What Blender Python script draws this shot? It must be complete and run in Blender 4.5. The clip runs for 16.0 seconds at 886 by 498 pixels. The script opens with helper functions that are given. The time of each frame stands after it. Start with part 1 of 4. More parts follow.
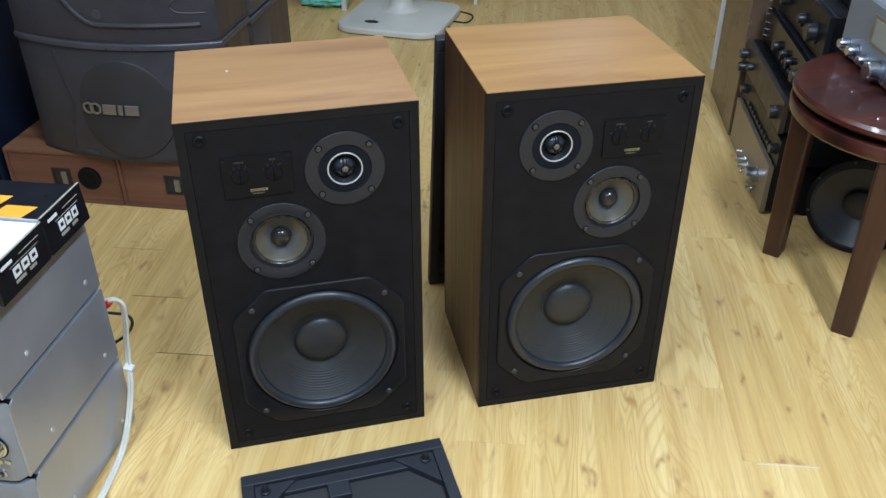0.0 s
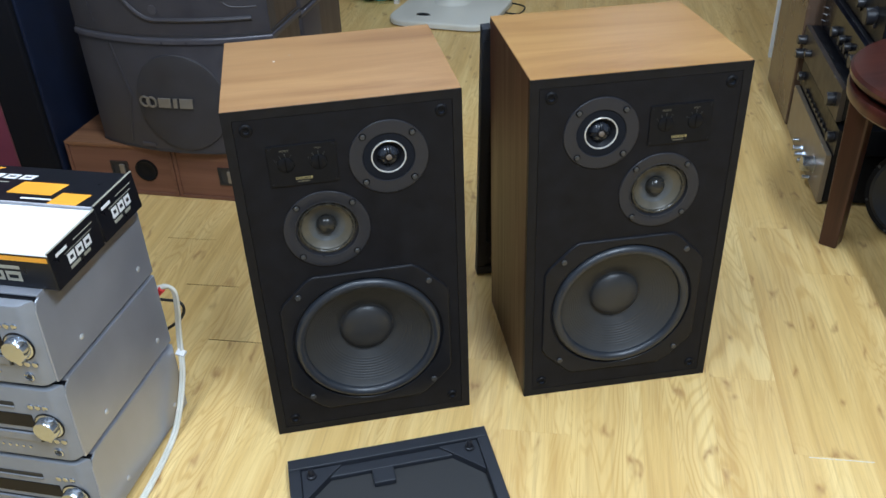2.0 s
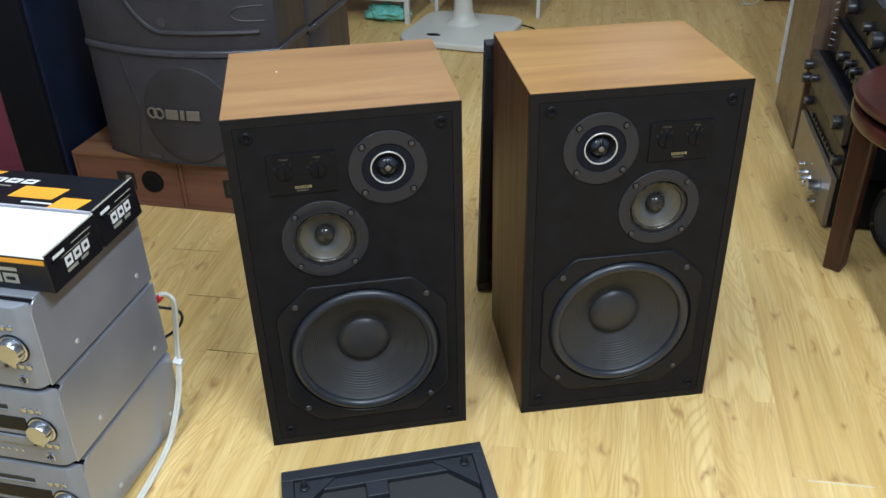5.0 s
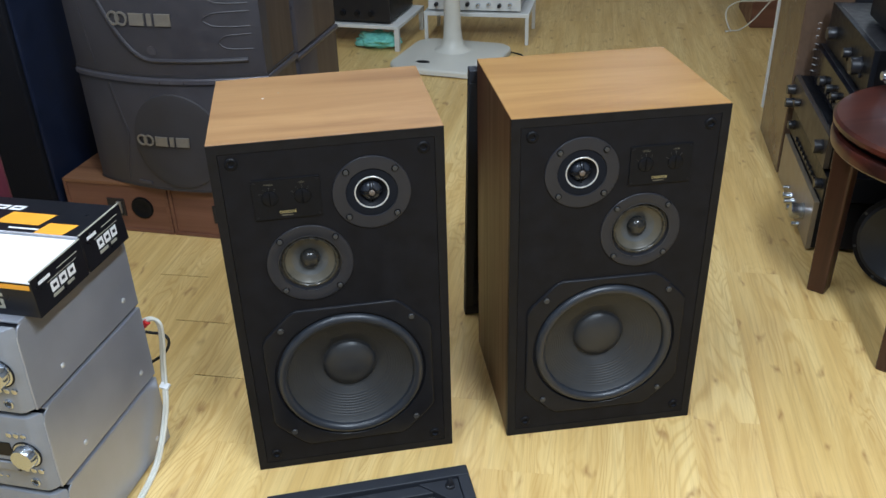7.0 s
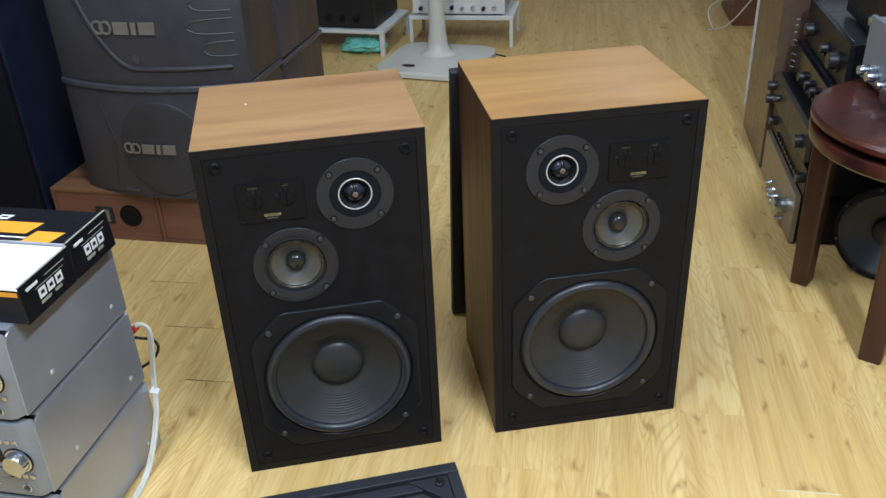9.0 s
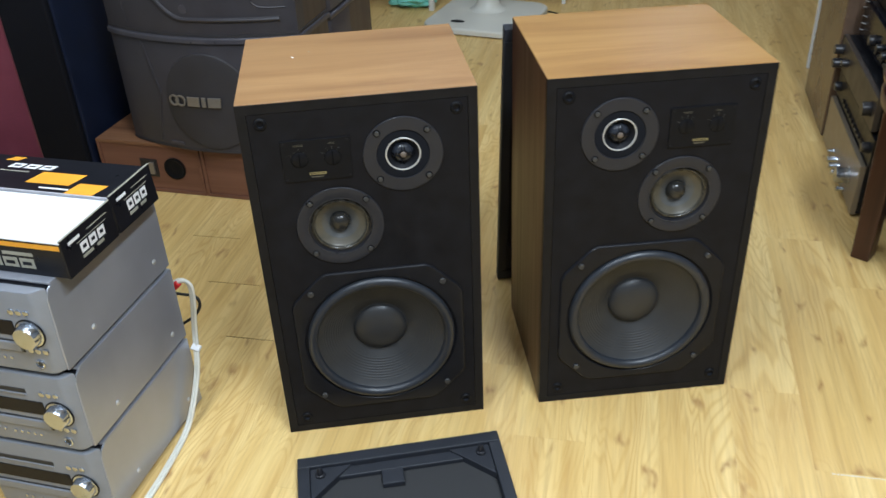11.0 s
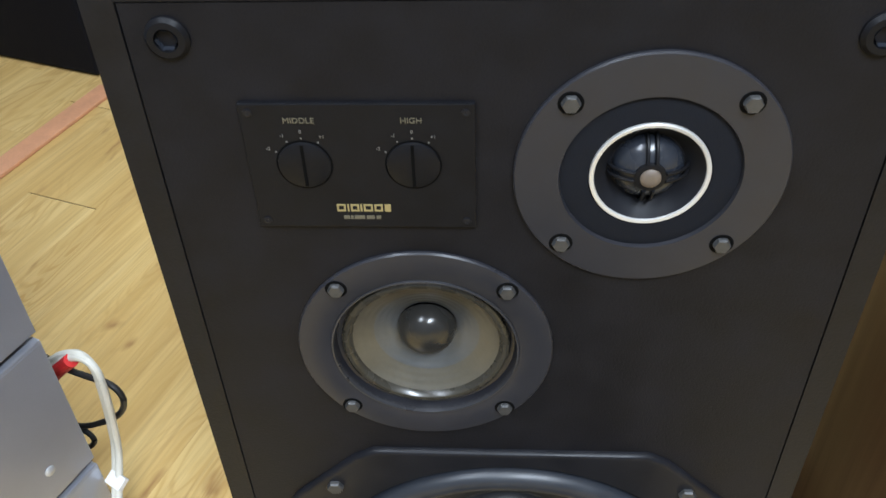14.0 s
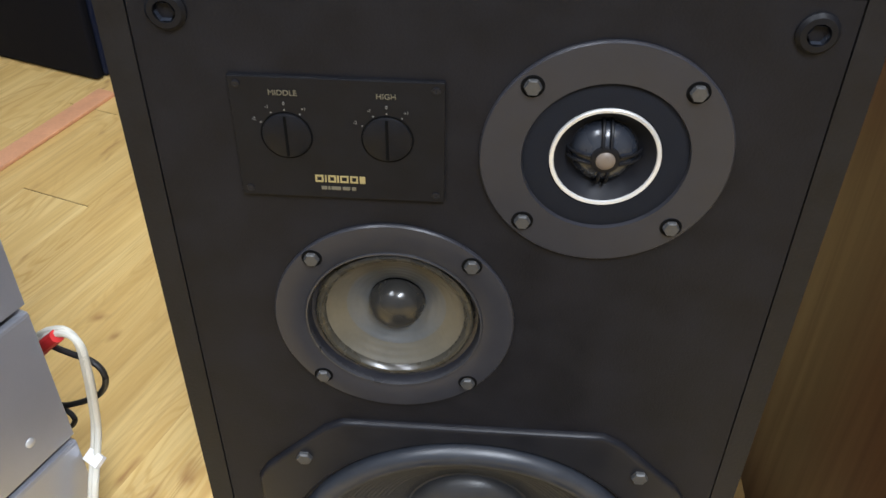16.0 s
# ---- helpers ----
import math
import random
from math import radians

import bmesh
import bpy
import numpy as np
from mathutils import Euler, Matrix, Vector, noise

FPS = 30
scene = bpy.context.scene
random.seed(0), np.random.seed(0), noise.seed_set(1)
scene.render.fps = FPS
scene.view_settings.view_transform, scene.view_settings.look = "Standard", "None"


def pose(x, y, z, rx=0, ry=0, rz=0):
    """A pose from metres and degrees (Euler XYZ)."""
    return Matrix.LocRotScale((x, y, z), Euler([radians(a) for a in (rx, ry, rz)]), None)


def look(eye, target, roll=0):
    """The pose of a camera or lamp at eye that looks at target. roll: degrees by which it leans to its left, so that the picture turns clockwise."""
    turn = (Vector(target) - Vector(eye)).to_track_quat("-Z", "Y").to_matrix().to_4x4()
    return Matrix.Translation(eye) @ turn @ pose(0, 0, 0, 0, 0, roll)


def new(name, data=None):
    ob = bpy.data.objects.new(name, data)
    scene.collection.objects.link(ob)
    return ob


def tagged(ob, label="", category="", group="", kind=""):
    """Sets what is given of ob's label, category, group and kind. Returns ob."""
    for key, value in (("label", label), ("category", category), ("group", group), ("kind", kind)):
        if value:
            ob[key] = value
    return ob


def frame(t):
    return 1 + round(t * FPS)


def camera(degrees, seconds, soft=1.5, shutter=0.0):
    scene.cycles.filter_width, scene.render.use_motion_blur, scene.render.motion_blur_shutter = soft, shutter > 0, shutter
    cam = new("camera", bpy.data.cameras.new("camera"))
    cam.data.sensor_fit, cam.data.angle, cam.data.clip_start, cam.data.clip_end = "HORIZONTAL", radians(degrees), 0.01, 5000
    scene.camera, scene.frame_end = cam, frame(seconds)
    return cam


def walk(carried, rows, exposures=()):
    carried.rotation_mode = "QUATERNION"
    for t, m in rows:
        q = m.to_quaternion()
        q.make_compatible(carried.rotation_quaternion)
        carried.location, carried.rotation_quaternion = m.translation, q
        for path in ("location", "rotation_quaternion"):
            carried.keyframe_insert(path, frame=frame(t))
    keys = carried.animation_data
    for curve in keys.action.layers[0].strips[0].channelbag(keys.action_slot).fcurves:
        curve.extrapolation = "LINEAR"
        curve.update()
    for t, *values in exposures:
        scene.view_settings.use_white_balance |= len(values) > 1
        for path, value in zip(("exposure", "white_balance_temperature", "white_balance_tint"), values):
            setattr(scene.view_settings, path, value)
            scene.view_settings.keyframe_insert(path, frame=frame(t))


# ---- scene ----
cam = camera(54.0, 16.0, shutter=0.5)
PATH = [
    (0, (0.113, -1.262, 1.224), (0.51, 0.375, 0.146), -0.1),
    (0.5, (0.119, -1.272, 1.22), (0.479, 0.37, 0.136), -0.8),
    (1, (0.124, -1.273, 1.222), (0.424, 0.374, 0.127), -2.4),
    (1.5, (0.128, -1.268, 1.224), (0.405, 0.376, 0.119), -2.8),
    (2, (0.132, -1.276, 1.215), (0.401, 0.382, 0.13), -2.4),
    (2.5, (0.135, -1.284, 1.217), (0.359, 0.411, 0.18), -2.5),
    (3, (0.13, -1.295, 1.216), (0.313, 0.425, 0.213), -2.5),
    (3.5, (0.128, -1.289, 1.209), (0.326, 0.413, 0.177), -1.7),
    (4, (0.143, -1.287, 1.195), (0.389, 0.387, 0.129), -1.4),
    (6.5, (0.159, -1.3, 1.203), (0.417, 0.42, 0.215), -1.9),
    (7, (0.167, -1.307, 1.202), (0.437, 0.41, 0.214), -1.7),
    (7.5, (0.164, -1.311, 1.197), (0.432, 0.404, 0.202), -2.1),
    (8, (0.175, -1.317, 1.205), (0.466, 0.403, 0.226), -2.7),
    (10.5, (0.18, -1.341, 1.196), (0.421, 0.366, 0.182), -2.3),
    (11, (0.173, -1.281, 1.188), (0.358, 0.405, 0.129), -2.6),
    (11.5, (0.157, -1.08, 1.193), (0.322, 0.588, 0.102), -1.3),
    (12, (0.18, -0.92, 1.201), (0.316, 0.711, 0.051), -1.8),
    (12.5, (0.273, -0.751, 1.138), (0.237, 0.811, -0.111), -2.9),
    (13, (0.266, -0.562, 1.113), (0.104, 0.951, -0.184), -3.8),
    (13.5, (0.185, -0.408, 0.913), (0.067, 1.1, -0.395), -2.7),
    (14, (0.18, -0.35, 0.816), (0.068, 1.186, -0.46), -2.2),
    (14.5, (0.185, -0.361, 0.806), (0.069, 1.196, -0.444), -0.3),
    (15, (0.183, -0.375, 0.813), (0.063, 1.196, -0.419), 0.3),
    (15.5, (0.188, -0.383, 0.812), (0.085, 1.193, -0.415), 0.6),
    (16, (0.195, -0.394, 0.812), (0.101, 1.187, -0.409), 0.7),
]
EXPOSURES = [(0.0, 0.08, 5600, 11), (2.0, 0.06, 5680, 11), (4.0, 0.06, 5900, 11), (8.0, 0.05, 5850, 12), (11.0, 0.08, 6000, 11), (11.5, 0.24, 6150, 10), (12.0, 0.36, 6200, 10), (13.0, 0.50, 6200, 10), (13.5, 0.48, 5750, 10), (14.5, 0.58, 6300, 17), (16.0, 0.58, 6300, 17)]
walk(cam, [(t, look(eye, target, roll)) for t, eye, target, roll in PATH], EXPOSURES)

# ---- light ----
world = bpy.data.worlds.new("world")
scene.world = world
world.use_nodes = True
world.node_tree.nodes["Background"].inputs[0].default_value = (0.9, 0.95, 1.0, 1)
world.node_tree.nodes["Background"].inputs[1].default_value = 0.02

ROOM = -19.0   # the turn of the room against the first speaker
RM = pose(0, 0, 0, 0, 0, ROOM)


def room(u, v, z=0.0):
    return RM @ Vector((u, v, z))


LAMPS = [(-0.30, -1.55, 36), (1.30, -1.25, 95), (-0.15, 0.10, 27), (-0.2, 2.4, 9), (1.7, 2.4, 6), (0.9, 4.4, 8)]
LAMP_Z = 2.72
for lu, lv, lw in LAMPS:
    lamp_data = bpy.data.lights.new("tube_light", "AREA")
    lamp_data.shape, lamp_data.size, lamp_data.size_y = "RECTANGLE", 0.16, 1.2
    lamp_data.energy, lamp_data.color = lw, (0.85, 0.945, 1.0)
    lamp = new("tube_light", lamp_data)
    p = room(lu, lv, LAMP_Z - 0.07)
    lamp.matrix_world = pose(p.x, p.y, p.z, 0, 0, ROOM)

# ---- materials ----


def nodes_of(name):
    m = bpy.data.materials.new(name)
    m.use_nodes = True
    nt = m.node_tree
    return m, nt, nt.nodes["Principled BSDF"]


def link(nt, a, b):
    nt.links.new(a, b)


def mix(nt, fac, a, b, mode="MIX"):
    n = nt.nodes.new("ShaderNodeMix")
    n.data_type, n.blend_type = "RGBA", mode
    for sock, v in ((n.inputs[0], fac), (n.inputs[6], a), (n.inputs[7], b)):
        if isinstance(v, (int, float)):
            sock.default_value = v
        elif isinstance(v, tuple):
            sock.default_value = (*v[:3], 1)
        else:
            link(nt, v, sock)
    return n.outputs[2]


def ramp(nt, fac, stops):
    n = nt.nodes.new("ShaderNodeValToRGB")
    e = n.color_ramp.elements
    while len(e) < len(stops):
        e.new(0.5)
    for el, (pos, c) in zip(e, stops):
        el.position = pos
        el.color = (*c, 1) if isinstance(c, tuple) else (c, c, c, 1)
    link(nt, fac, n.inputs[0])
    return n.outputs[0]


def coords(nt, scale=(1, 1, 1), rand=False, turn=0.0):
    tc = nt.nodes.new("ShaderNodeTexCoord")
    mp = nt.nodes.new("ShaderNodeMapping")
    mp.inputs["Scale"].default_value = scale
    mp.inputs["Rotation"].default_value = (0, 0, turn)
    src = tc.outputs["Object"]
    if rand:
        oi = nt.nodes.new("ShaderNodeObjectInfo")
        ml = nt.nodes.new("ShaderNodeVectorMath")
        ml.operation = "MULTIPLY_ADD"
        link(nt, oi.outputs["Random"], ml.inputs[0])
        ml.inputs[1].default_value = (37.0, 53.0, 19.0)
        link(nt, src, ml.inputs[2])
        src = ml.outputs[0]
    link(nt, src, mp.inputs[0])
    return mp.outputs[0]


def noise_tex(nt, vec, scale, detail=4, rough=0.55, dist=0.0):
    n = nt.nodes.new("ShaderNodeTexNoise")
    n.inputs["Scale"].default_value, n.inputs["Detail"].default_value = scale, detail
    n.inputs["Roughness"].default_value, n.inputs["Distortion"].default_value = rough, dist
    link(nt, vec, n.inputs["Vector"])
    return n.outputs["Fac"]


def bump(nt, b, height, strength=0.2, dist=0.001):
    n = nt.nodes.new("ShaderNodeBump")
    n.inputs["Strength"].default_value, n.inputs["Distance"].default_value = strength, dist
    link(nt, height, n.inputs["Height"])
    link(nt, n.outputs[0], b.inputs["Normal"])


def plain(name, colour, rough=0.5, metal=0.0, vary=0.12, scale=30.0, bumps=0.1, grain=220.0, spec=0.5, coat=0.0):
    """A surface of one paint or metal with cloudy and fine variation."""
    m, nt, b = nodes_of(name)
    v = coords(nt)
    big, fine = noise_tex(nt, v, scale, 5), noise_tex(nt, v, grain, 3)
    lo = tuple(c * (1 - vary) for c in colour)
    hi = tuple(min(1, c * (1 + vary)) for c in colour)
    c1 = ramp(nt, big, [(0.3, lo), (0.7, hi)])
    c2 = mix(nt, 0.25, c1, ramp(nt, fine, [(0.3, lo), (0.7, hi)]))
    link(nt, c2, b.inputs["Base Color"])
    r = ramp(nt, big, [(0.3, max(0.02, rough - 0.07)), (0.75, min(1, rough + 0.07))])
    link(nt, r, b.inputs["Roughness"])
    b.inputs["Metallic"].default_value = metal
    b.inputs["Specular IOR Level"].default_value = spec
    b.inputs["Coat Weight"].default_value = coat
    if bumps:
        bump(nt, b, fine, bumps, 0.0006)
    return m


def wood(name, dark, mid, light, along=1, streak=9.0, rough=0.4, rand=True, stretch=14.0, bumps=0.06, coat=0.0, fine_amt=0.35):
    """Wood whose grain runs along one axis (0 x, 1 y, 2 z)."""
    m, nt, b = nodes_of(name)
    sc = [1.0, 1.0, 1.0]
    sc[along] = 1.0 / stretch
    v = coords(nt, tuple(sc), rand)
    sc2 = [1.0, 1.0, 1.0]
    sc2[along] = 0.03
    v2 = coords(nt, tuple(sc2), rand)
    a = noise_tex(nt, v, streak, 6, 0.6, 1.2)
    f = noise_tex(nt, v2, 160.0, 4, 0.6)
    c = ramp(nt, a, [(0.28, dark), (0.47, mid), (0.68, light)])
    c = mix(nt, fine_amt, c, ramp(nt, f, [(0.35, dark), (0.6, light)]), "SOFT_LIGHT")
    link(nt, c, b.inputs["Base Color"])
    link(nt, ramp(nt, a, [(0.3, rough + 0.08), (0.7, rough - 0.05)]), b.inputs["Roughness"])
    b.inputs["Coat Weight"].default_value = coat
    bump(nt, b, f, bumps, 0.0005)
    return m


def math_node(nt, op, a, b=0.0):
    n = nt.nodes.new("ShaderNodeMath")
    n.operation = op
    for sock, v in ((n.inputs[0], a), (n.inputs[1], b)):
        if isinstance(v, (int, float)):
            sock.default_value = v
        else:
            link(nt, v, sock)
    return n.outputs[0]


def laminate():
    """Pale yellow printed oak: flowing grain lines, soft streaks and scattered brown knots."""
    m, nt, b = nodes_of("laminate_oak")
    flow = noise_tex(nt, coords(nt, (1, 0.15, 1), True), 7.0, 3, 0.5, 0.8)
    lines = math_node(nt, "SINE", math_node(nt, "MULTIPLY", flow, 190.0))
    streak = noise_tex(nt, coords(nt, (1, 0.05, 1), True), 26.0, 5, 0.6)
    fine = noise_tex(nt, coords(nt, (1, 0.03, 1), True), 190.0, 3, 0.6)
    cloud = noise_tex(nt, coords(nt, (1, 0.35, 1), True), 5.0, 3, 0.5)
    c = ramp(nt, streak, [(0.30, (0.53, 0.335, 0.108)), (0.5, (0.655, 0.448, 0.165)), (0.70, (0.755, 0.56, 0.235))])
    c = mix(nt, ramp(nt, cloud, [(0.38, 0.0), (0.70, 0.32)]), c, (0.53, 0.325, 0.105))
    patch = noise_tex(nt, coords(nt, (1, 0.3, 1), True), 7.0, 2, 0.5)
    amount = math_node(nt, "MULTIPLY", ramp(nt, lines, [(0.45, 0.0), (0.98, 0.31)]), ramp(nt, patch, [(0.38, 0.1), (0.62, 1.0)]))
    c = mix(nt, amount, c, (0.43, 0.235, 0.066))
    pale = math_node(nt, "MULTIPLY", ramp(nt, lines, [(0.02, 0.16), (0.3, 0.0)]), ramp(nt, patch, [(0.42, 0.0), (0.6, 1.0)]))
    c = mix(nt, pale, c, (0.82, 0.67, 0.34))
    c = mix(nt, ramp(nt, fine, [(0.46, 0.0), (0.74, 0.52)]), c, (0.43, 0.27, 0.10))
    vo = nt.nodes.new("ShaderNodeTexVoronoi")
    vo.voronoi_dimensions = "2D"
    vo.inputs["Scale"].default_value, vo.inputs["Randomness"].default_value = 13.0, 1.0
    warped = nt.nodes.new("ShaderNodeVectorMath")
    warped.operation = "MULTIPLY_ADD"
    wn = nt.nodes.new("ShaderNodeTexNoise")
    wn.inputs["Scale"].default_value = 30.0
    kv = coords(nt, (1, 0.40, 1), True)
    link(nt, kv, wn.inputs["Vector"])
    link(nt, wn.outputs["Color"], warped.inputs[0])
    warped.inputs[1].default_value = (0.07, 0.05, 0.0)
    link(nt, kv, warped.inputs[2])
    link(nt, warped.outputs[0], vo.inputs["Vector"])
    some = ramp(nt, noise_tex(nt, coords(nt, (1, 0.5, 1), True), 4.0, 1), [(0.41, 0.0), (0.50, 1.0)])
    knot = math_node(nt, "MULTIPLY", ramp(nt, vo.outputs["Distance"], [(0.02, 0.78), (0.06, 0.42), (0.14, 0.0)]), some)
    c = mix(nt, knot, c, (0.32, 0.165, 0.055))
    link(nt, c, b.inputs["Base Color"])
    link(nt, ramp(nt, cloud, [(0.3, 0.30), (0.7, 0.42)]), b.inputs["Roughness"])
    bump(nt, b, streak, 0.05, 0.0005)
    return m


FLOOR = laminate()
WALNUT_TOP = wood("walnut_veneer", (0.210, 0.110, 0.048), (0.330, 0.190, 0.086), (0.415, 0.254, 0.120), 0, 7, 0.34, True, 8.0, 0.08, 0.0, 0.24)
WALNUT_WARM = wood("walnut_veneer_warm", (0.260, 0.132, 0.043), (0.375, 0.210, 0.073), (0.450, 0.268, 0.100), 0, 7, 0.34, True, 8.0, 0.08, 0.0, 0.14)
# same walnut for sides and bottom, their shade put into a darker colour
WALNUT_SHADED = wood("walnut_veneer_shaded", (0.054, 0.0195, 0.0068), (0.069, 0.0255, 0.0088), (0.085, 0.0325, 0.0120), 2, 24, 0.4, True, 16.0, 0.08, 0.0, 0.12)
BROWN_WOOD = wood("brown_vinyl_wood", (0.145, 0.066, 0.040), (0.185, 0.087, 0.054), (0.22, 0.108, 0.070), 0, 20, 0.45, True, 20.0)
BROWN_EDGE = wood("brown_top_wood", (0.13, 0.06, 0.03), (0.20, 0.10, 0.05), (0.26, 0.14, 0.075), 0, 20, 0.45, True, 20.0)
STOOL_TOP = wood("red_stained_wood", (0.030, 0.009, 0.007), (0.070, 0.018, 0.012), (0.115, 0.031, 0.018), 0, 10, 0.3, True, 6.0, 0.05, 0.4)
STOOL_LEG = wood("brown_stained_wood", (0.030, 0.010, 0.006), (0.052, 0.018, 0.010), (0.075, 0.028, 0.016), 2, 22, 0.35, True, 12.0)
MAROON = plain("maroon_laminate", (0.095, 0.018, 0.029), 0.45, 0, 0.25, 12)
BLACK_BAFFLE = plain("black_vinyl_baffle", (0.0086, 0.0085, 0.0103), 0.46, 0, 0.35, 30, 0.35, 700, 0.11)
BLACK_FRAME = plain("black_edge", (0.0088, 0.0085, 0.0095), 0.46, 0, 0.3, 40, 0.3, 500, 0.15)
GROOVE = plain("groove_black", (0.003, 0.003, 0.003), 0.8, spec=0.05)
FLANGE = plain("dark_grey_flange", (0.0215, 0.0218, 0.0262), 0.34, 0.0, 0.08, 60, 0.04, 700, 0.26)
FELT = plain("felt_ring", (0.0068, 0.0078, 0.0112), 0.85, 0, 0.15, 90, 0.4, 1400, 0.15)
SILVER = plain("silver_ring", (0.56, 0.56, 0.55), 0.36, 0.4, 0.05, 60, 0.02)
THROAT = plain("throat_black", (0.010, 0.0105, 0.013), 0.5, 0, 0.1, 60, 0.05, 600, 0.12)
DOME = plain("dome_black_gloss", (0.018, 0.021, 0.028), 0.27, 0, 0.1, 60, 0.02)
CAP_BROWN = plain("dome_cap_brown", (0.12, 0.095, 0.075), 0.5)
MID_CONE_EDGE = plain("midrange_cone_edge", (0.078, 0.070, 0.052), 0.40, 0.05, 0.14, 50, 0.06, 400)
MID_RIM = plain("midrange_rim", (0.055, 0.055, 0.06), 0.32, 0.5)
MID_CONE = plain("midrange_cone", (0.075, 0.078, 0.078), 0.36, 0.15, 0.12, 50, 0.06, 400)
MID_EDGE = plain("midrange_surround", (0.030, 0.027, 0.020), 0.28, 0.0, 0.3, 60, 0.1)
MID_DOME = plain("midrange_dome", (0.022, 0.021, 0.019), 0.27, 0.2, 0.1)
RUBBER = plain("rubber_surround", (0.017, 0.020, 0.026), 0.4, 0, 0.15, 40, 0.05)
CONE = plain("woofer_cone", (0.0235, 0.0242, 0.0255), 0.5, 0, 0.14, 25, 0.35, 500)
DUSTCAP = plain("woofer_dust_cap", (0.021, 0.0215, 0.023), 0.45, 0, 0.12, 40, 0.3, 500)
PLATE_BLACK = plain("plate_black", (0.0068, 0.0069, 0.0082), 0.42, 0, 0.2, 60, 0.1, 600, 0.11)
BOLT = plain("dark_bolt", (0.06, 0.06, 0.06), 0.5, 0.4, 0.2, 300)
BLACK_METAL = plain("black_metal", (0.0088, 0.0091, 0.0114), 0.36, 0, 0.2, 50, 0.08, 500, 0.18)
BLACK_PLASTIC = plain("black_plastic", (0.014, 0.014, 0.017), 0.36, 0, 0.2, 50, 0.06)
GOLD = plain("gold_print", (0.30, 0.25, 0.115), 0.45, 0.3, 0.05)
DIAL_GOLD = plain("dial_gold_print", (0.115, 0.105, 0.075), 0.45, 0.2, 0.05)
DIAL_PRINT = plain("dial_print", (0.125, 0.122, 0.115), 0.5, 0, 0.05)
TORN_CARD = plain("torn_grey_card", (0.42, 0.42, 0.45), 0.6, 0, 0.2, 40, 0.2)
GREY_PRINT = plain("grey_print", (0.33, 0.32, 0.26), 0.5, 0, 0.05)
WHITE_PRINT = plain("white_print", (0.78, 0.78, 0.78), 0.5, 0, 0.04)
YELLOW_PRINT = plain("yellow_print", (0.80, 0.36, 0.03), 0.45, 0, 0.06)
CARTON = plain("black_carton", (0.0085, 0.009, 0.012), 0.33, 0, 0.2, 30, 0.06, 220.0, 0.3)
CARTON_WHITE = plain("white_carton", (0.80, 0.81, 0.83), 0.5, 0, 0.03, 10, 0.05)
AMP_GREY = plain("silver_paint", (0.385, 0.40, 0.45), 0.34, 0.5, 0.10, 9, 0.06, 900)
AMP_FRONT = plain("brushed_front", (0.245, 0.26, 0.29), 0.45, 0.3, 0.08, 20, 0.05, 700)
CHROME = plain("chrome", (0.55, 0.60, 0.68), 0.22, 1.0, 0.08)
DISPLAY = plain("display_glass", (0.006, 0.0065, 0.010), 0.16, 0, 0.1, 20, 0, 220, 0.18)
DARK_SLOT = plain("dark_slot", (0.02, 0.02, 0.02), 0.6)
CABLE_WHITE = plain("white_cable", (0.62, 0.60, 0.52), 0.5, 0, 0.08)
CABLE_BLACK = plain("black_cable", (0.012, 0.012, 0.012), 0.5)
PLUG_RED = plain("red_plug", (0.55, 0.03, 0.03), 0.4)
GRILLE_CLOTH = plain("grille_frame_dark", (0.0135, 0.0155, 0.0215), 0.6, 0, 0.2, 60, 0.3, 600)
GRILLE_INNER = plain("grille_cloth_back", (0.022, 0.022, 0.023), 0.8, 0, 0.2, 90, 0.5, 1500)
TOWER_FRONT = plain("tower_grille_cloth", (0.0054, 0.0057, 0.0085), 0.8, 0, 0.25, 40, 0.4, 1200, 0.15)
TOWER_SIDE = plain("tower_blue_black", (0.0088, 0.0130, 0.030), 0.5, 0, 0.25, 15, 0.1, 220, 0.25)
KTV_GREY = plain("karaoke_front_grey", (0.038, 0.034, 0.038), 0.45, 0, 0.15, 25, 0.3, 900)
KTV_DARK = plain("karaoke_cone_cover", (0.030, 0.027, 0.029), 0.6, 0, 0.15, 25, 0.4, 1100)
KTV_SIDE = wood("karaoke_side_wood", (0.070, 0.050, 0.041), (0.080, 0.058, 0.048), (0.092, 0.068, 0.056), 2, 26, 0.45, True, 14.0)
KTV_TRIM = plain("karaoke_trim", (0.066, 0.061, 0.070), 0.34, 0.2, 0.12, 30, 0.2, 700)
BADGE = plain("badge_nickel", (0.25, 0.225, 0.19), 0.34, 0.5, 0.1)
FAN_WHITE = plain("fan_cream_plastic", (0.60, 0.585, 0.52), 0.38, 0, 0.05, 8, 0.03)
BOARD_WHITE = plain("white_board", (0.80, 0.84, 0.88), 0.5, 0, 0.05, 9, 0.03)
WHITE_STEEL = plain("white_painted_steel", (0.66, 0.66, 0.63), 0.42, 0, 0.07, 12, 0.03)
BAG_GREEN = plain("green_plastic_bag", (0.20, 0.58, 0.50), 0.25, 0, 0.35, 14, 0.3)
WALL_PAINT = plain("wall_paint", (0.26, 0.27, 0.29), 0.8, 0, 0.05, 3, 0.1, 200)
CEIL_PAINT = plain("ceiling_paint", (0.55, 0.56, 0.57), 0.85, 0, 0.04, 3, 0.1, 200)
SUBFLOOR = plain("joint_dark", (0.02, 0.014, 0.008), 0.9)
PINK_STRIP = plain("salmon_wood_strip", (0.66, 0.33, 0.18), 0.45, 0, 0.15, 20)
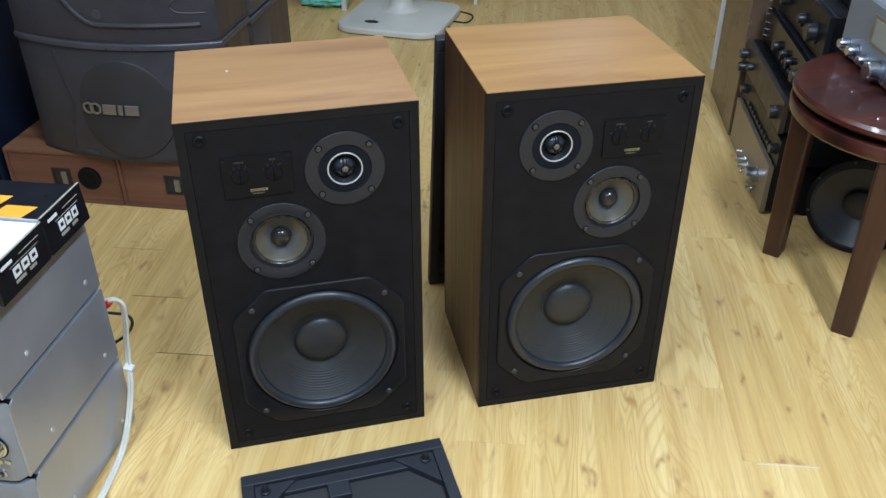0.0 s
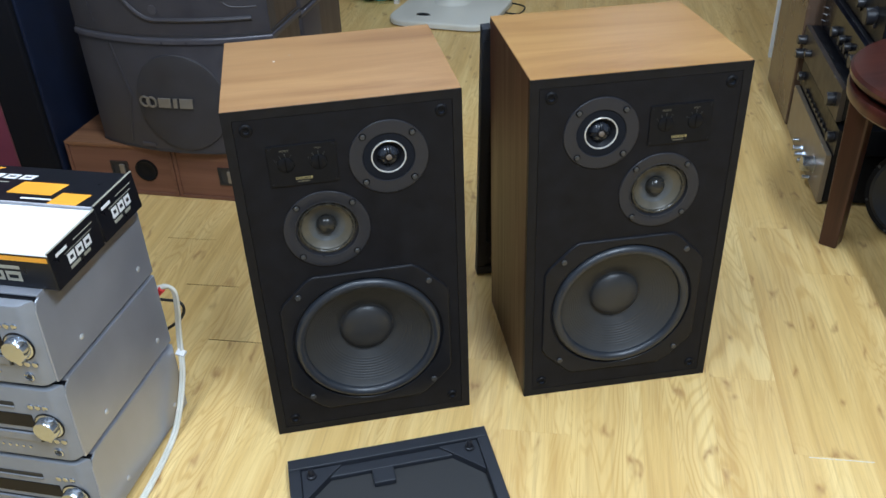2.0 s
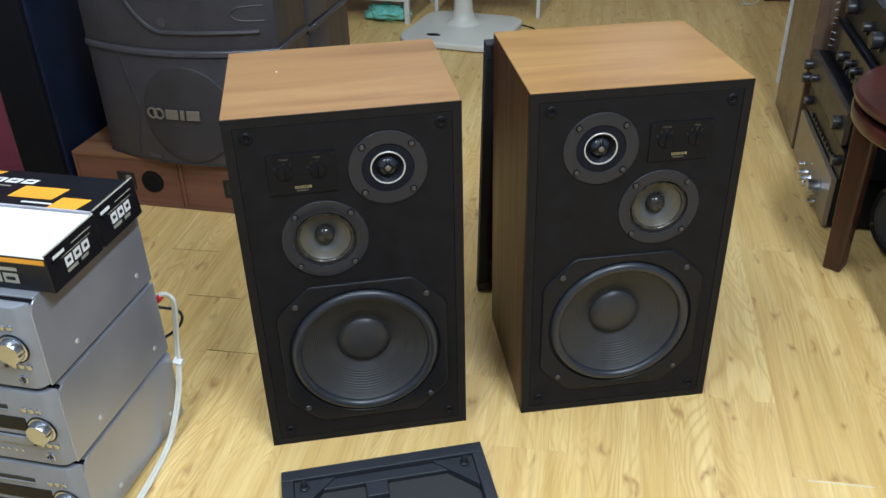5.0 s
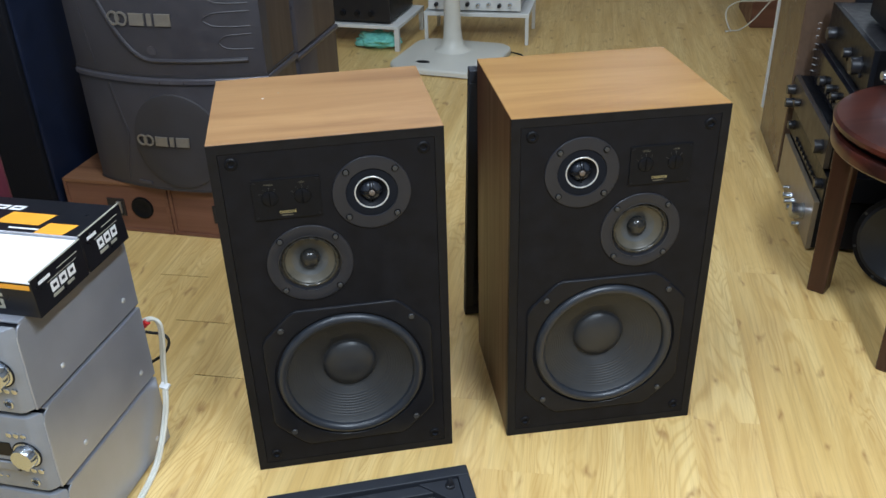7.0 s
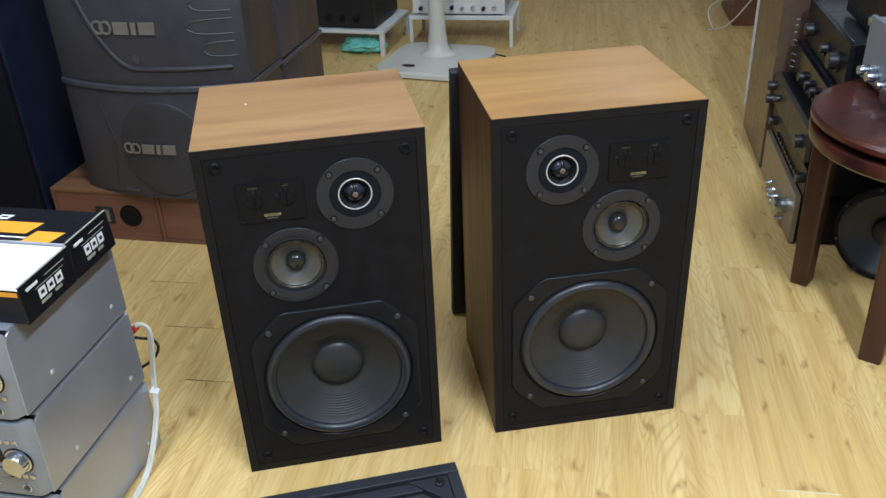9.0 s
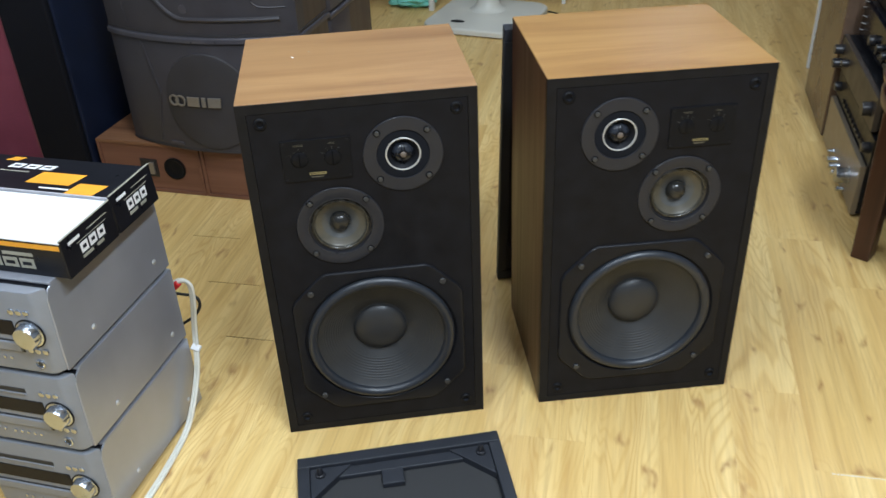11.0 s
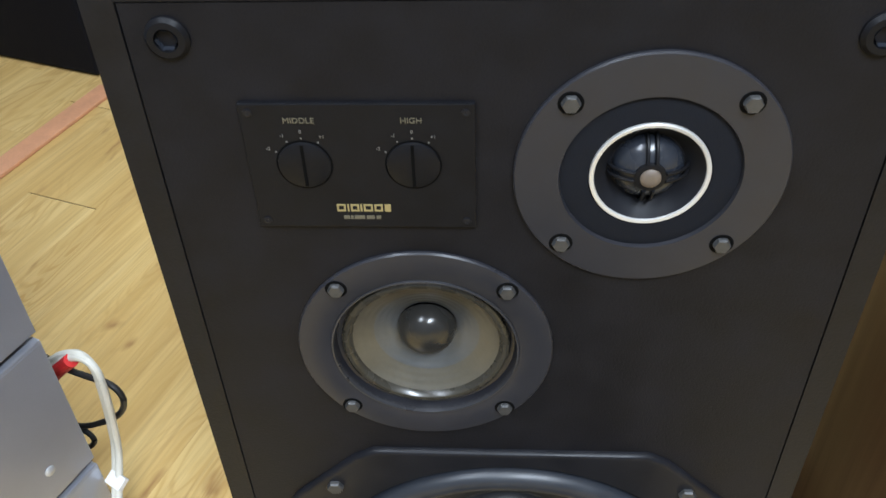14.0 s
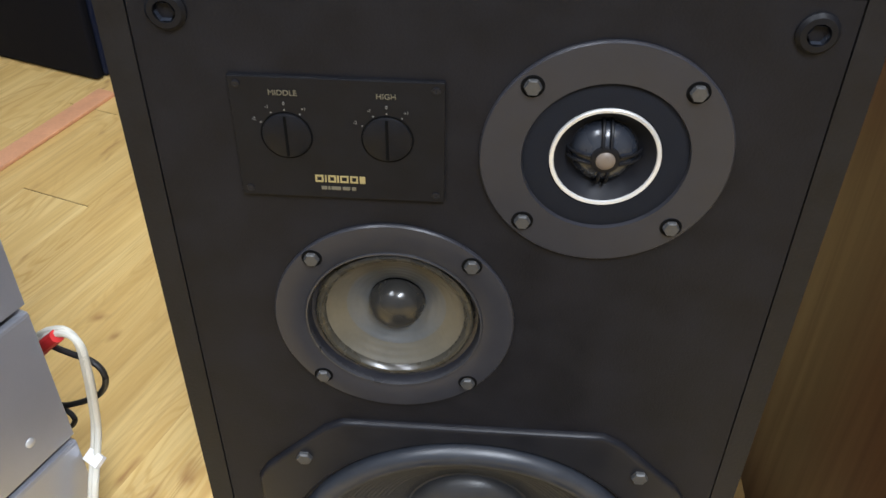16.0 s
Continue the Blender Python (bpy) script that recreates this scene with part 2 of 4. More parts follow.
BRASS_FRONT = plain("champagne_front", (0.26, 0.215, 0.155), 0.36, 0.4, 0.12, 20)
BRONZE_FRONT = plain("bronze_front", (0.040, 0.031, 0.026), 0.42, 0.0, 0.15, 20)
PINK_PAPER = plain("pink_paper", (0.75, 0.25, 0.40), 0.7)
# pale colour that paints lamp glints on the film creases
GLINT = plain("painted_film_glint", (0.55, 0.57, 0.62), 0.12, 0.2, 0.1)
WRAP_BROWN = plain("wrapped_brown_panel", (0.115, 0.074, 0.050), 0.25, 0.1, 0.25, 9, 0.3, 60)

# ---- building tools ----


def thing(name, label, category, m=None, group="", kind=""):
    ob = new(name)
    ob.empty_display_size = 0.05
    ob.matrix_world = m or Matrix()
    return tagged(ob, label, category, group, kind)


def mesh_of(name, bm, material, smooth=False):
    bmesh.ops.recalc_face_normals(bm, faces=bm.faces)
    me = bpy.data.meshes.new(name)
    if smooth:
        for f in bm.faces:
            f.smooth = True
        for e in bm.edges:
            if len(e.link_faces) == 2 and e.calc_face_angle(0) > 0.6:
                e.smooth = False
    bm.to_mesh(me)
    bm.free()
    me.materials.append(material)
    return me


def part(name, bm, material, parent=None, label="", smooth=False, at=None, kind=""):
    ob = new(name, mesh_of(name, bm, material, smooth))
    if parent:
        ob.parent = parent
    if at:
        ob.matrix_basis = at
    return tagged(ob, label, kind=kind)


def solid(name, bm, material, label, category, m=None, group="", kind="", smooth=False):
    ob = new(name, mesh_of(name, bm, material, smooth))
    if m:
        ob.matrix_world = m
    return tagged(ob, label, category, group, kind)


def box(x0, x1, y0, y1, z0, z1, bev=0.0, bm=None, seg=2, m=None):
    own = bmesh.new()
    r = bmesh.ops.create_cube(own, size=1.0)
    bmesh.ops.scale(own, vec=(x1 - x0, y1 - y0, z1 - z0), verts=own.verts)
    bmesh.ops.translate(own, vec=((x0 + x1) / 2, (y0 + y1) / 2, (z0 + z1) / 2), verts=own.verts)
    if bev:
        bmesh.ops.bevel(own, geom=list(own.edges), offset=bev, segments=seg, affect="EDGES", profile=0.5)
    if m:
        bmesh.ops.transform(own, matrix=m, verts=own.verts)
    return merge(bm, own)


def merge(bm, own):
    if bm is None:
        return own
    me = bpy.data.meshes.new("tmp")
    own.to_mesh(me)
    own.free()
    bm.from_mesh(me)
    bpy.data.meshes.remove(me)
    return bm


def lathe(profile, n=48, m=None, bm=None):
    """Turns (radius, height) pairs round the z axis."""
    own = bmesh.new()
    rings = []
    for r, h in profile:
        if r < 1e-6:
            rings.append([own.verts.new((0, 0, h))])
        else:
            rings.append([own.verts.new((r * math.cos(2 * math.pi * i / n), r * math.sin(2 * math.pi * i / n), h)) for i in range(n)])
    for a, b in zip(rings, rings[1:]):
        for i in range(n):
            j = (i + 1) % n
            if len(a) == 1 and len(b) == 1:
                continue
            if len(a) == 1:
                own.faces.new((a[0], b[i], b[j]))
            elif len(b) == 1:
                own.faces.new((a[i], b[0], a[j]))
            else:
                own.faces.new((a[i], b[i], b[j], a[j]))
    if m:
        bmesh.ops.transform(own, matrix=m, verts=own.verts)
    return merge(bm, own)


def prism(outline, h0, h1, bev=0.0, m=None, bm=None, seg=2):
    """An upright plate with the given (x, y) outline."""
    own = bmesh.new()
    f = own.faces.new([own.verts.new((x, y, h0)) for x, y in outline])
    r = bmesh.ops.extrude_face_region(own, geom=[f])
    bmesh.ops.translate(own, vec=(0, 0, h1 - h0), verts=[v for v in r["geom"] if isinstance(v, bmesh.types.BMVert)])
    if bev:
        top = [e for e in own.edges if all(abs(v.co.z - h1) < 1e-6 for v in e.verts)]
        bmesh.ops.bevel(own, geom=top, offset=bev, segments=seg, affect="EDGES", profile=0.5)
    if m:
        bmesh.ops.transform(own, matrix=m, verts=own.verts)
    return merge(bm, own)


def tube(points, radius, n=10, m=None, bm=None, steps=8):
    """A round cable along a smooth line through the points."""
    pts = [Vector(p) for p in points]
    line = []
    for i in range(len(pts) - 1):
        p0, p1, p2, p3 = pts[max(0, i - 1)], pts[i], pts[i + 1], pts[min(len(pts) - 1, i + 2)]
        for k in range(steps):
            t = k / steps
            line.append(0.5 * ((2 * p1) + (p2 - p0) * t + (2 * p0 - 5 * p1 + 4 * p2 - p3) * t * t + (3 * p1 - p0 - 3 * p2 + p3) * t ** 3))
    line.append(pts[-1])
    own = bmesh.new()
    rings = []
    for i, p in enumerate(line):
        d = (line[min(i + 1, len(line) - 1)] - line[max(i - 1, 0)]).normalized()
        q = d.to_track_quat("Z", "Y")
        rings.append([own.verts.new(p + q @ Vector((radius * math.cos(2 * math.pi * a / n), radius * math.sin(2 * math.pi * a / n), 0))) for a in range(n)])
    for a, b in zip(rings, rings[1:]):
        for i in range(n):
            own.faces.new((a[i], b[i], b[(i + 1) % n], a[(i + 1) % n]))
    own.faces.new(rings[0][::-1])
    own.faces.new(rings[-1])
    if m:
        bmesh.ops.transform(own, matrix=m, verts=own.verts)
    return merge(bm, own)


def face_at(x, z, y=0.0):
    """On a front that looks towards -y: the lathe's axis points out of it."""
    return pose(x, y, z, 90, 0, 0)


def lettering(name, text, size, material, parent, at, label=""):
    cu = bpy.data.curves.new(name, "FONT")
    cu.body, cu.size, cu.extrude, cu.align_x, cu.align_y = text, size, 0.0002, "CENTER", "CENTER"
    tmp = new(name, cu)
    me = bpy.data.meshes.new_from_object(tmp)
    bpy.data.objects.remove(tmp)
    me.materials.append(material)
    ob = new(name, me)
    ob.parent, ob.matrix_basis = parent, at
    return tagged(ob, label)


# ---- the room ----
U0, U1, V0, V1, HIGH = -1.75, 3.3, -2.9, 5.6, 2.8
T = 0.15


def wall(name, u0, u1, v0, v1, z0, z1, material, label):
    solid(name, box(u0, u1, v0, v1, z0, z1), material, label, "wall", RM, kind="structure")


wall("wall_west", U0 - T, U0, V0, V1, 0, HIGH, WALL_PAINT, "plain painted shop wall")
wall("wall_east", U1, U1 + T, V0, V1, 0, HIGH, WALL_PAINT, "plain painted shop wall")
wall("wall_north", U0 - T, U1 + T, V1, V1 + T, 0, HIGH, WALL_PAINT, "plain painted shop wall")
wall("wall_south", U0 - T, U1 + T, V0 - T, V0, 0, HIGH, WALL_PAINT, "plain painted shop wall")
solid("ceiling", box(U0 - T, U1 + T, V0 - T, V1 + T, HIGH, HIGH + 0.1), CEIL_PAINT, "plain white painted ceiling", "ceiling", RM, kind="structure")
floor = solid("floor", box(U0 - T, U1 + T, V0 - T, V1 + T, -0.06, -0.0016), SUBFLOOR, "yellow oak laminate plank floor with fine joints", "floor", RM, kind="structure")
for lu, lv, lw in LAMPS:
    p = room(lu, lv, LAMP_Z)
    lampob = thing("ceiling_light", "white fluorescent tube fitting on the ceiling", "ceiling light", pose(p.x, p.y, p.z, 0, 0, ROOM), "ceiling tube lights")
    part("housing", box(-0.09, 0.09, -0.62, 0.62, -0.05, 0.08, 0.01), CEIL_PAINT, lampob)

# ---- the pair of speakers ----
W, H, D = 0.38, 0.68, 0.321


def ring_plate(x0, x1, z0, z1, inset, y0, y1, bm=None):
    """A rectangular frame facing -y."""
    own = bmesh.new()
    loops = []
    for y in (y0, y1):
        for k in (0.0, inset):
            loops.append([own.verts.new(c) for c in ((x0 + k, y, z0 + k), (x1 - k, y, z0 + k), (x1 - k, y, z1 - k), (x0 + k, y, z1 - k))])
    fo, fi, bo, bi = loops
    for a, b in ((fo, fi), (bi, bo), (bo, fo), (fi, bi)):
        for i in range(4):
            j = (i + 1) % 4
            own.faces.new((a[i], a[j], b[j], b[i]))
    return merge(bm, own)


def holed_plate(x0, x1, z0, z1, holes, y0, y1, n=56):
    """A board facing -y with round openings cut through it."""
    own = bmesh.new()
    loops = [[(x0, z0), (x1, z0), (x1, z1), (x0, z1)]]
    loops += [[(cx + r * math.cos(2 * math.pi * i / n), cz + r * math.sin(2 * math.pi * i / n)) for i in range(n)] for cx, cz, r in holes]
    edges = []
    for lp in loops:
        vs = [own.verts.new((x, y0, z)) for x, z in lp]
        edges += [own.edges.new((vs[i], vs[(i + 1) % len(vs)])) for i in range(len(vs))]
    filled = bmesh.ops.triangle_fill(own, use_beauty=True, use_dissolve=False, edges=edges, normal=(0, -1, 0))
    faces = [g for g in filled["geom"] if isinstance(g, bmesh.types.BMFace)]
    for f in list(faces):
        c = f.calc_center_median()
        if any((c.x - cx) ** 2 + (c.z - cz) ** 2 < (r * 0.98) ** 2 and all((v.co.x - cx) ** 2 + (v.co.z - cz) ** 2 < (r * 1.01) ** 2 for v in f.verts) for cx, cz, r in holes):
            faces.remove(f)
            own.faces.remove(f)
    r = bmesh.ops.extrude_face_region(own, geom=faces)
    bmesh.ops.translate(own, vec=(0, y1 - y0, 0), verts=[v for v in r["geom"] if isinstance(v, bmesh.types.BMVert)])
    return own


def bolt(parent, x, z, y, r=0.0050, h=0.0030):
    bm = lathe([(r * 0.92, 0), (r * 0.92, h - 0.0012), (r * 0.8, h), (0, h)], 6, None)
    part("bolt_recess", lathe([(r * 1.22, 0.0001), (r * 1.15, 0.0003), (r * 0.9, 0.0003)], 20), GROOVE, parent, at=face_at(x, z, y))
    part("bolt", bm, BOLT, parent, at=face_at(x, z, y))


def chamfered(half, cut, cx=0.0, cz=0.0, soft=0.02):
    """A square outline with slanting corners, each slant eased at both ends."""
    pts = []
    for k in range(4):
        a = math.pi / 2 * k
        c, s = math.cos(a), math.sin(a)
        raw = [(half, half - cut - soft), (half, half - cut), (half - soft * 0.35, half - cut + soft * 0.5),
               (half - cut + soft * 0.5, half - soft * 0.35), (half - cut, half), (half - cut - soft, half)]
        pts += [(cx + x * c - y * s, cz + x * s + y * c) for x, y in raw]
    return pts


def speaker(m, mirrored, label, top, D=D):
    sp = thing("loudspeaker", label, "loudspeaker", m, "pair of bookshelf loudspeakers")

    def mx(x):
        return W - x if mirrored else x

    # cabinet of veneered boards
    # sides and bottom carry painted shade; the top keeps the plain veneer
    part("side_board", box(0, 0.018, 0.0125, D, 0, H - 0.0026, 0.0008), WALNUT_SHADED, sp, "walnut veneer side with shade painted into its colour")
    part("side_board", box(W - 0.018, W, 0.0125, D, 0, H - 0.0026, 0.0008), WALNUT_SHADED, sp, "walnut veneer side with shade painted into its colour")
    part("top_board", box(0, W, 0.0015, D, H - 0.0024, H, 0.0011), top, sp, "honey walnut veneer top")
    part("inner_top", box(0.0185, W - 0.0185, 0.0225, D - 0.02, H - 0.018, H - 0.0026), BLACK_BAFFLE, sp)
    part("bottom_board", box(0.0185, W - 0.0185, 0.0125, D, 0.0, 0.018), WALNUT_SHADED, sp)
    part("back_board", box(0.0185, W - 0.0185, D - 0.018, D - 0.003, 0.0185, H - 0.0185), BLACK_BAFFLE, sp)
    # black front: rim, groove, baffle
    part("front_rim", ring_plate(0.0, W, 0.0, H - 0.0015, 0.0157, -0.0005, 0.012), BLACK_FRAME, sp, "black front rim")
    part("groove", ring_plate(0.0135, W - 0.0135, 0.0135, H - 0.015, 0.005, 0.004, 0.011), GROOVE, sp)
    bm = holed_plate(0.0165, W - 0.0165, 0.0165, H - 0.018, [(mx(0.2557), 0.5733, 0.0425), (mx(0.1420), 0.4505, 0.0525), (mx(0.1930), 0.2045, 0.135)], 0.0, 0.018)
    part("baffle", bm, BLACK_BAFFLE, sp, "black vinyl-covered baffle")
    # grille sockets
    for x in (0.0358, W - 0.0345):
        for z in (0.0355, H - 0.0343):
            bm = lathe([(0.0, -0.014), (0.0044, -0.014), (0.0048, -0.001), (0.0056, 0.0028), (0.0085, 0.0026), (0.0103, 0.0008), (0.0104, -0.001)], 28)
            part("grille_socket", bm, PLATE_BLACK, sp, smooth=True, at=face_at(x, z, -0.0005))
            part("socket_bore", lathe([(0.0052, 0.0024), (0.0042, -0.004), (0, -0.005)], 6), DOME, sp, "glossy hexagonal bore", at=face_at(x, z, -0.0005))

    # tweeter
    tx, tz = mx(0.2557), 0.5733
    bm = lathe([(0.0658, -0.001), (0.0658, 0.0018), (0.0650, 0.0028), (0.0625, 0.0030), (0.0438, 0.0028), (0.0431, 0.0006)], 72)
    tw = part("tweeter", bm, FLANGE, sp, "dark grey tweeter plate", True, face_at(tx, tz))
    part("felt_ring", lathe([(0.0432, 0.0005), (0.0395, 0.0012), (0.030, 0.0010), (0.0290, 0.0)], 60), FELT, tw, "blue-black felt ring", True)
    part("silver_ring", lathe([(0.0292, 0.0), (0.0290, 0.0016), (0.0286, 0.0019), (0.0270, 0.0016), (0.0266, 0.0008)], 60), SILVER, tw, "bright silver trim ring", True)
    part("throat", lathe([(0.0267, 0.0009), (0.0240, -0.0022), (0.0205, -0.0060), (0.0182, -0.0085), (0.0, -0.009)], 48), THROAT, tw, "black flared throat", True)
    prof = [(0.0176 * math.cos(a), -0.0085 + 0.0118 * math.sin(a)) for a in [math.pi / 2 * k / 10 for k in range(11)]]
    part("dome", lathe(prof, 40), DOME, tw, "glossy black dome", True)
    ribs = lathe([(0.0078, 0.0012), (0.0080, 0.0030), (0.0070, 0.0036), (0.0052, 0.0036)], 32)
    for k in range(4):
        for q in (-1, 1):
            pts = [(math.cos(a) * 0.0196, q * 0.0022, -0.0088 + 0.0132 * math.sin(a)) for a in (0.02, 0.35, 0.7, 1.0, 1.18)]
            ribs = tube(pts, 0.0009, 6, pose(0, 0, 0, 0, 0, 90 * k), ribs, 3)
    part("phase_ribs", ribs, PLATE_BLACK, tw, "black phase plate with paired ribs", True)
    part("dome_cap", lathe([(0.0052, 0.0020), (0.0051, 0.0042), (0.0040, 0.0052), (0.002, 0.0056), (0, 0.0057)], 24), CAP_BROWN, tw, "grey-brown centre cap", True)
    for sx in (-1, 1):
        for sz in (-1, 1):
            bolt(sp, tx + sx * 0.0405, tz + sz * 0.0408, -0.0030)

    # midrange
    ux, uz = mx(0.1420), 0.4505
    bm = lathe([(0.0735, -0.001), (0.0735, 0.0016), (0.0727, 0.0026), (0.070, 0.0029), (0.0560, 0.0029), (0.0542, 0.002)], 72)
    mid = part("midrange", bm, FLANGE, sp, "dark grey midrange plate", True, face_at(ux, uz))
    part("bright_rim", lathe([(0.0544, 0.0018), (0.0540, 0.0032), (0.0532, 0.0032), (0.0524, 0.0)], 64), MID_RIM, mid, "thin metal rim", True)
    part("well", lathe([(0.0526, 0.001), (0.0516, -0.004), (0.0492, -0.005)], 60), BLACK_PLASTIC, mid, "", True)
    part("surround", lathe([(0.0494, -0.0050), (0.0484, -0.0022), (0.0470, -0.0014), (0.0452, -0.0016), (0.0438, -0.0030), (0.0428, -0.0055)], 60), MID_EDGE, mid, "dark translucent rolled surround", True)
    prof = [(0.0430 - 0.0256 * k / 24, -0.0052 - 0.0150 * (k / 24) ** 0.9 + 0.00010 * math.sin(k * 1.7)) for k in range(25)]
    part("cone_edge", lathe(prof[:12], 60), MID_CONE_EDGE, mid, "yellowish translucent cone edge", True)
    part("cone", lathe(prof[11:], 60), MID_CONE, mid, "silver-grey ridged cone", True)
    prof = [(0.0176, -0.0185), (0.0170, -0.0150)] + [(0.0165 * math.cos(a), -0.0145 + 0.0115 * math.sin(a)) for a in [math.pi / 2 * k / 8 for k in range(1, 9)]]
    part("dome", lathe(prof, 40), MID_DOME, mid, "dark brown-grey dome", True)
    for sx in (-1, 1):
        for sz in (-1, 1):
            bolt(sp, ux + sx * 0.0466, uz + sz * 0.0480, -0.0029)

    # woofer
    wx, wz = mx(0.1930), 0.2045
    out = chamfered(0.1535, 0.062)
    own = bmesh.new()
    n = 72
    dense = []
    for i in range(n):
        a = 2 * math.pi * i / n
        best = 1e9
        for k in range(len(out)):
            (ax, ay), (bx, by) = out[k], out[(k + 1) % len(out)]
            den = math.cos(a) * (by - ay) - math.sin(a) * (bx - ax)
            if abs(den) > 1e-9:
                r = (ax * (by - ay) - ay * (bx - ax)) / den
                s = ((r * math.cos(a) - ax) * (bx - ax) + (r * math.sin(a) - ay) * (by - ay)) / max(1e-12, (bx - ax) ** 2 + (by - ay) ** 2)
                if r > 0 and -0.001 <= s <= 1.001:
                    best = min(best, r)
        dense.append((best * math.cos(a), best * math.sin(a)))
    rows = []
    for sc, h in ((1.0, -0.001), (1.0, 0.0012), (0.992, 0.0034), (0.986, 0.0042), (0.975, 0.0044)):
        rows.append([own.verts.new((x * sc, y * sc, h)) for x, y in dense])
    for r, h in ((0.1400, 0.0042), (0.1388, 0.0030), (0.1368, -0.0030), (0.1345, -0.0040)):
        rows.append([own.verts.new((r * math.cos(2 * math.pi * i / n), r * math.sin(2 * math.pi * i / n), h)) for i in range(n)])
    for a, b in zip(rows, rows[1:]):
        for i in range(n):
            own.faces.new((a[i], a[(i + 1) % n], b[(i + 1) % n], b[i]))
    wo = part("woofer", own, BLACK_METAL, sp, "black octagonal woofer frame", True, face_at(wx, wz))
    prof = [(0.1360, -0.0035)] + [(0.1258 + 0.0094 * math.cos(a), 0.000 + 0.0100 * math.sin(a)) for a in [math.pi * k / 10 for k in range(11)]] + [(0.1165, -0.001)]
    part("surround", lathe(prof, 80), RUBBER, wo, "rolled blue-black rubber surround", True)
    prof = []
    for k in range(61):
        s = k / 60
        r = 0.1172 - s * 0.068
        rip = 0.00035 * math.sin((r - 0.07) * 2 * math.pi / 0.0044) if 0.070 < r < 0.106 else 0.0
        prof.append((r, -0.0012 - 0.040 * s ** 0.9 + rip))
    part("cone", lathe(prof, 80), CONE, wo, "dark grey ribbed paper cone", True)
    prof = [(0.0525, -0.0425), (0.0520, -0.0400), (0.0505, -0.0395)] + [(0.0500 * math.cos(a), -0.0395 + 0.0190 * math.sin(a)) for a in [math.pi / 2 * k / 10 for k in range(11)]]
    part("dust_cap", lathe(prof, 60), DUSTCAP, wo, "domed dust cap", True)
    for sx in (-1, 1):
        for sz in (-1, 1):
            bolt(sp, wx + sx * 0.1170, wz + sz * 0.1160, -0.0030, 0.0062, 0.0050)

    # level control plate
    px = 0.061 if not mirrored else W - 0.061 - 0.111
    pz = 0.5415
    plate = part("control_plate", box(0, 0.111, -0.0025, 0.004, 0, 0.072, 0.0006), PLATE_BLACK, sp, "black plate with two level dials", at=pose(px, 0, pz))
    for kx, word, cxw in ((0.028, "MIDDLE", 0.028), (0.081, "HIGH", 0.081)):
        knob = part("knob", lathe([(0.0134, 0.0001), (0.0130, 0.0001), (0.0128, 0.0010), (0.0122, 0.0014), (0, 0.0014)], 40), PLATE_BLACK, plate, "", True, face_at(kx, 0.0385, -0.0025))
        part("knob_gap", lathe([(0.0139, 0.0002), (0.0131, 0.0002)], 40), GROOVE, knob)
        part("knob_slot", box(-0.0008, 0.0008, -0.0118, 0.0118, 0.0009, 0.0017), GROOVE, knob)
        lettering("lettering", word, 0.0043, DIAL_GOLD, plate, face_at(cxw, 0.0632, -0.0029))
        for a, tx_ in ((150, "-2"), (118, "-1"), (90, "0"), (58, "+1")):
            ca, sa = math.cos(radians(a)), math.sin(radians(a))
            part("dot", box(-0.0004, 0.0004, -0.0004, 0.0004, 0, 0.0003), DIAL_PRINT, plate, at=face_at(kx + 0.0150 * ca, 0.0385 + 0.0150 * sa, -0.0026))
            lettering("lettering", tx_, 0.0026, DIAL_PRINT, plate, face_at(kx + 0.0190 * ca, 0.0385 + 0.0187 * sa, -0.0029))
    for sx in (0.0045, 0.1065):
        for sz in (0.0045, 0.0675):
            part("screw", lathe([(0.0022, 0), (0.0021, 0.0007), (0.001, 0.0009), (0, 0.0004)], 14), BLACK_METAL, plate, "", True, face_at(sx, sz, -0.0025))
    # maker's mark as plain hollow shapes, and a row of small bars under it
    for x, wd, hollow in ((0.0410, 0.0044, True), (0.0463, 0.0008, False), (0.0480, 0.0042, True), (0.0528, 0.0010, False), (0.0545, 0.0046, True), (0.0600, 0.0042, True), (0.0652, 0.0030, False)):
        mark = ring_plate(x, x + wd, 0.0103, 0.0147, 0.0009, -0.0029, -0.0025) if hollow else box(x, x + wd, -0.0029, -0.0025, 0.0103, 0.0147)
        part("print_mark", mark, GOLD, plate)
    for k, wd in enumerate((0.0030, 0.0012, 0.0052, 0.0040, 0.0022)):
        x = 0.0440 + (0, 0.0036, 0.0054, 0.0116, 0.0166)[k]
        part("print_bar", box(x, x + wd, -0.0029, -0.0025, 0.0056, 0.0076), DIAL_GOLD, plate)
    return sp


first = speaker(pose(0, 0, 0), False, "walnut veneered three-way loudspeaker with black front, without grille", WALNUT_TOP)
speaker(pose(0.4925, 0.0, 0, 0, 0, -1.9), True, "walnut veneered three-way loudspeaker, mirrored driver layout, without grille", WALNUT_WARM, 0.332)

for fx, fy, fr in ((0.088, 0.200, 0.0022), (0.116, 0.224, 0.0016), (0.338, 0.235, 0.0014)):
    part("paint_fleck", lathe([(fr, 0), (fr * 0.7, 0.0005), (0, 0.0006)], 9), GREY_PRINT if fx > 0.1 else WHITE_PRINT, first, "tiny white paint fleck", at=pose(fx, fy, H))


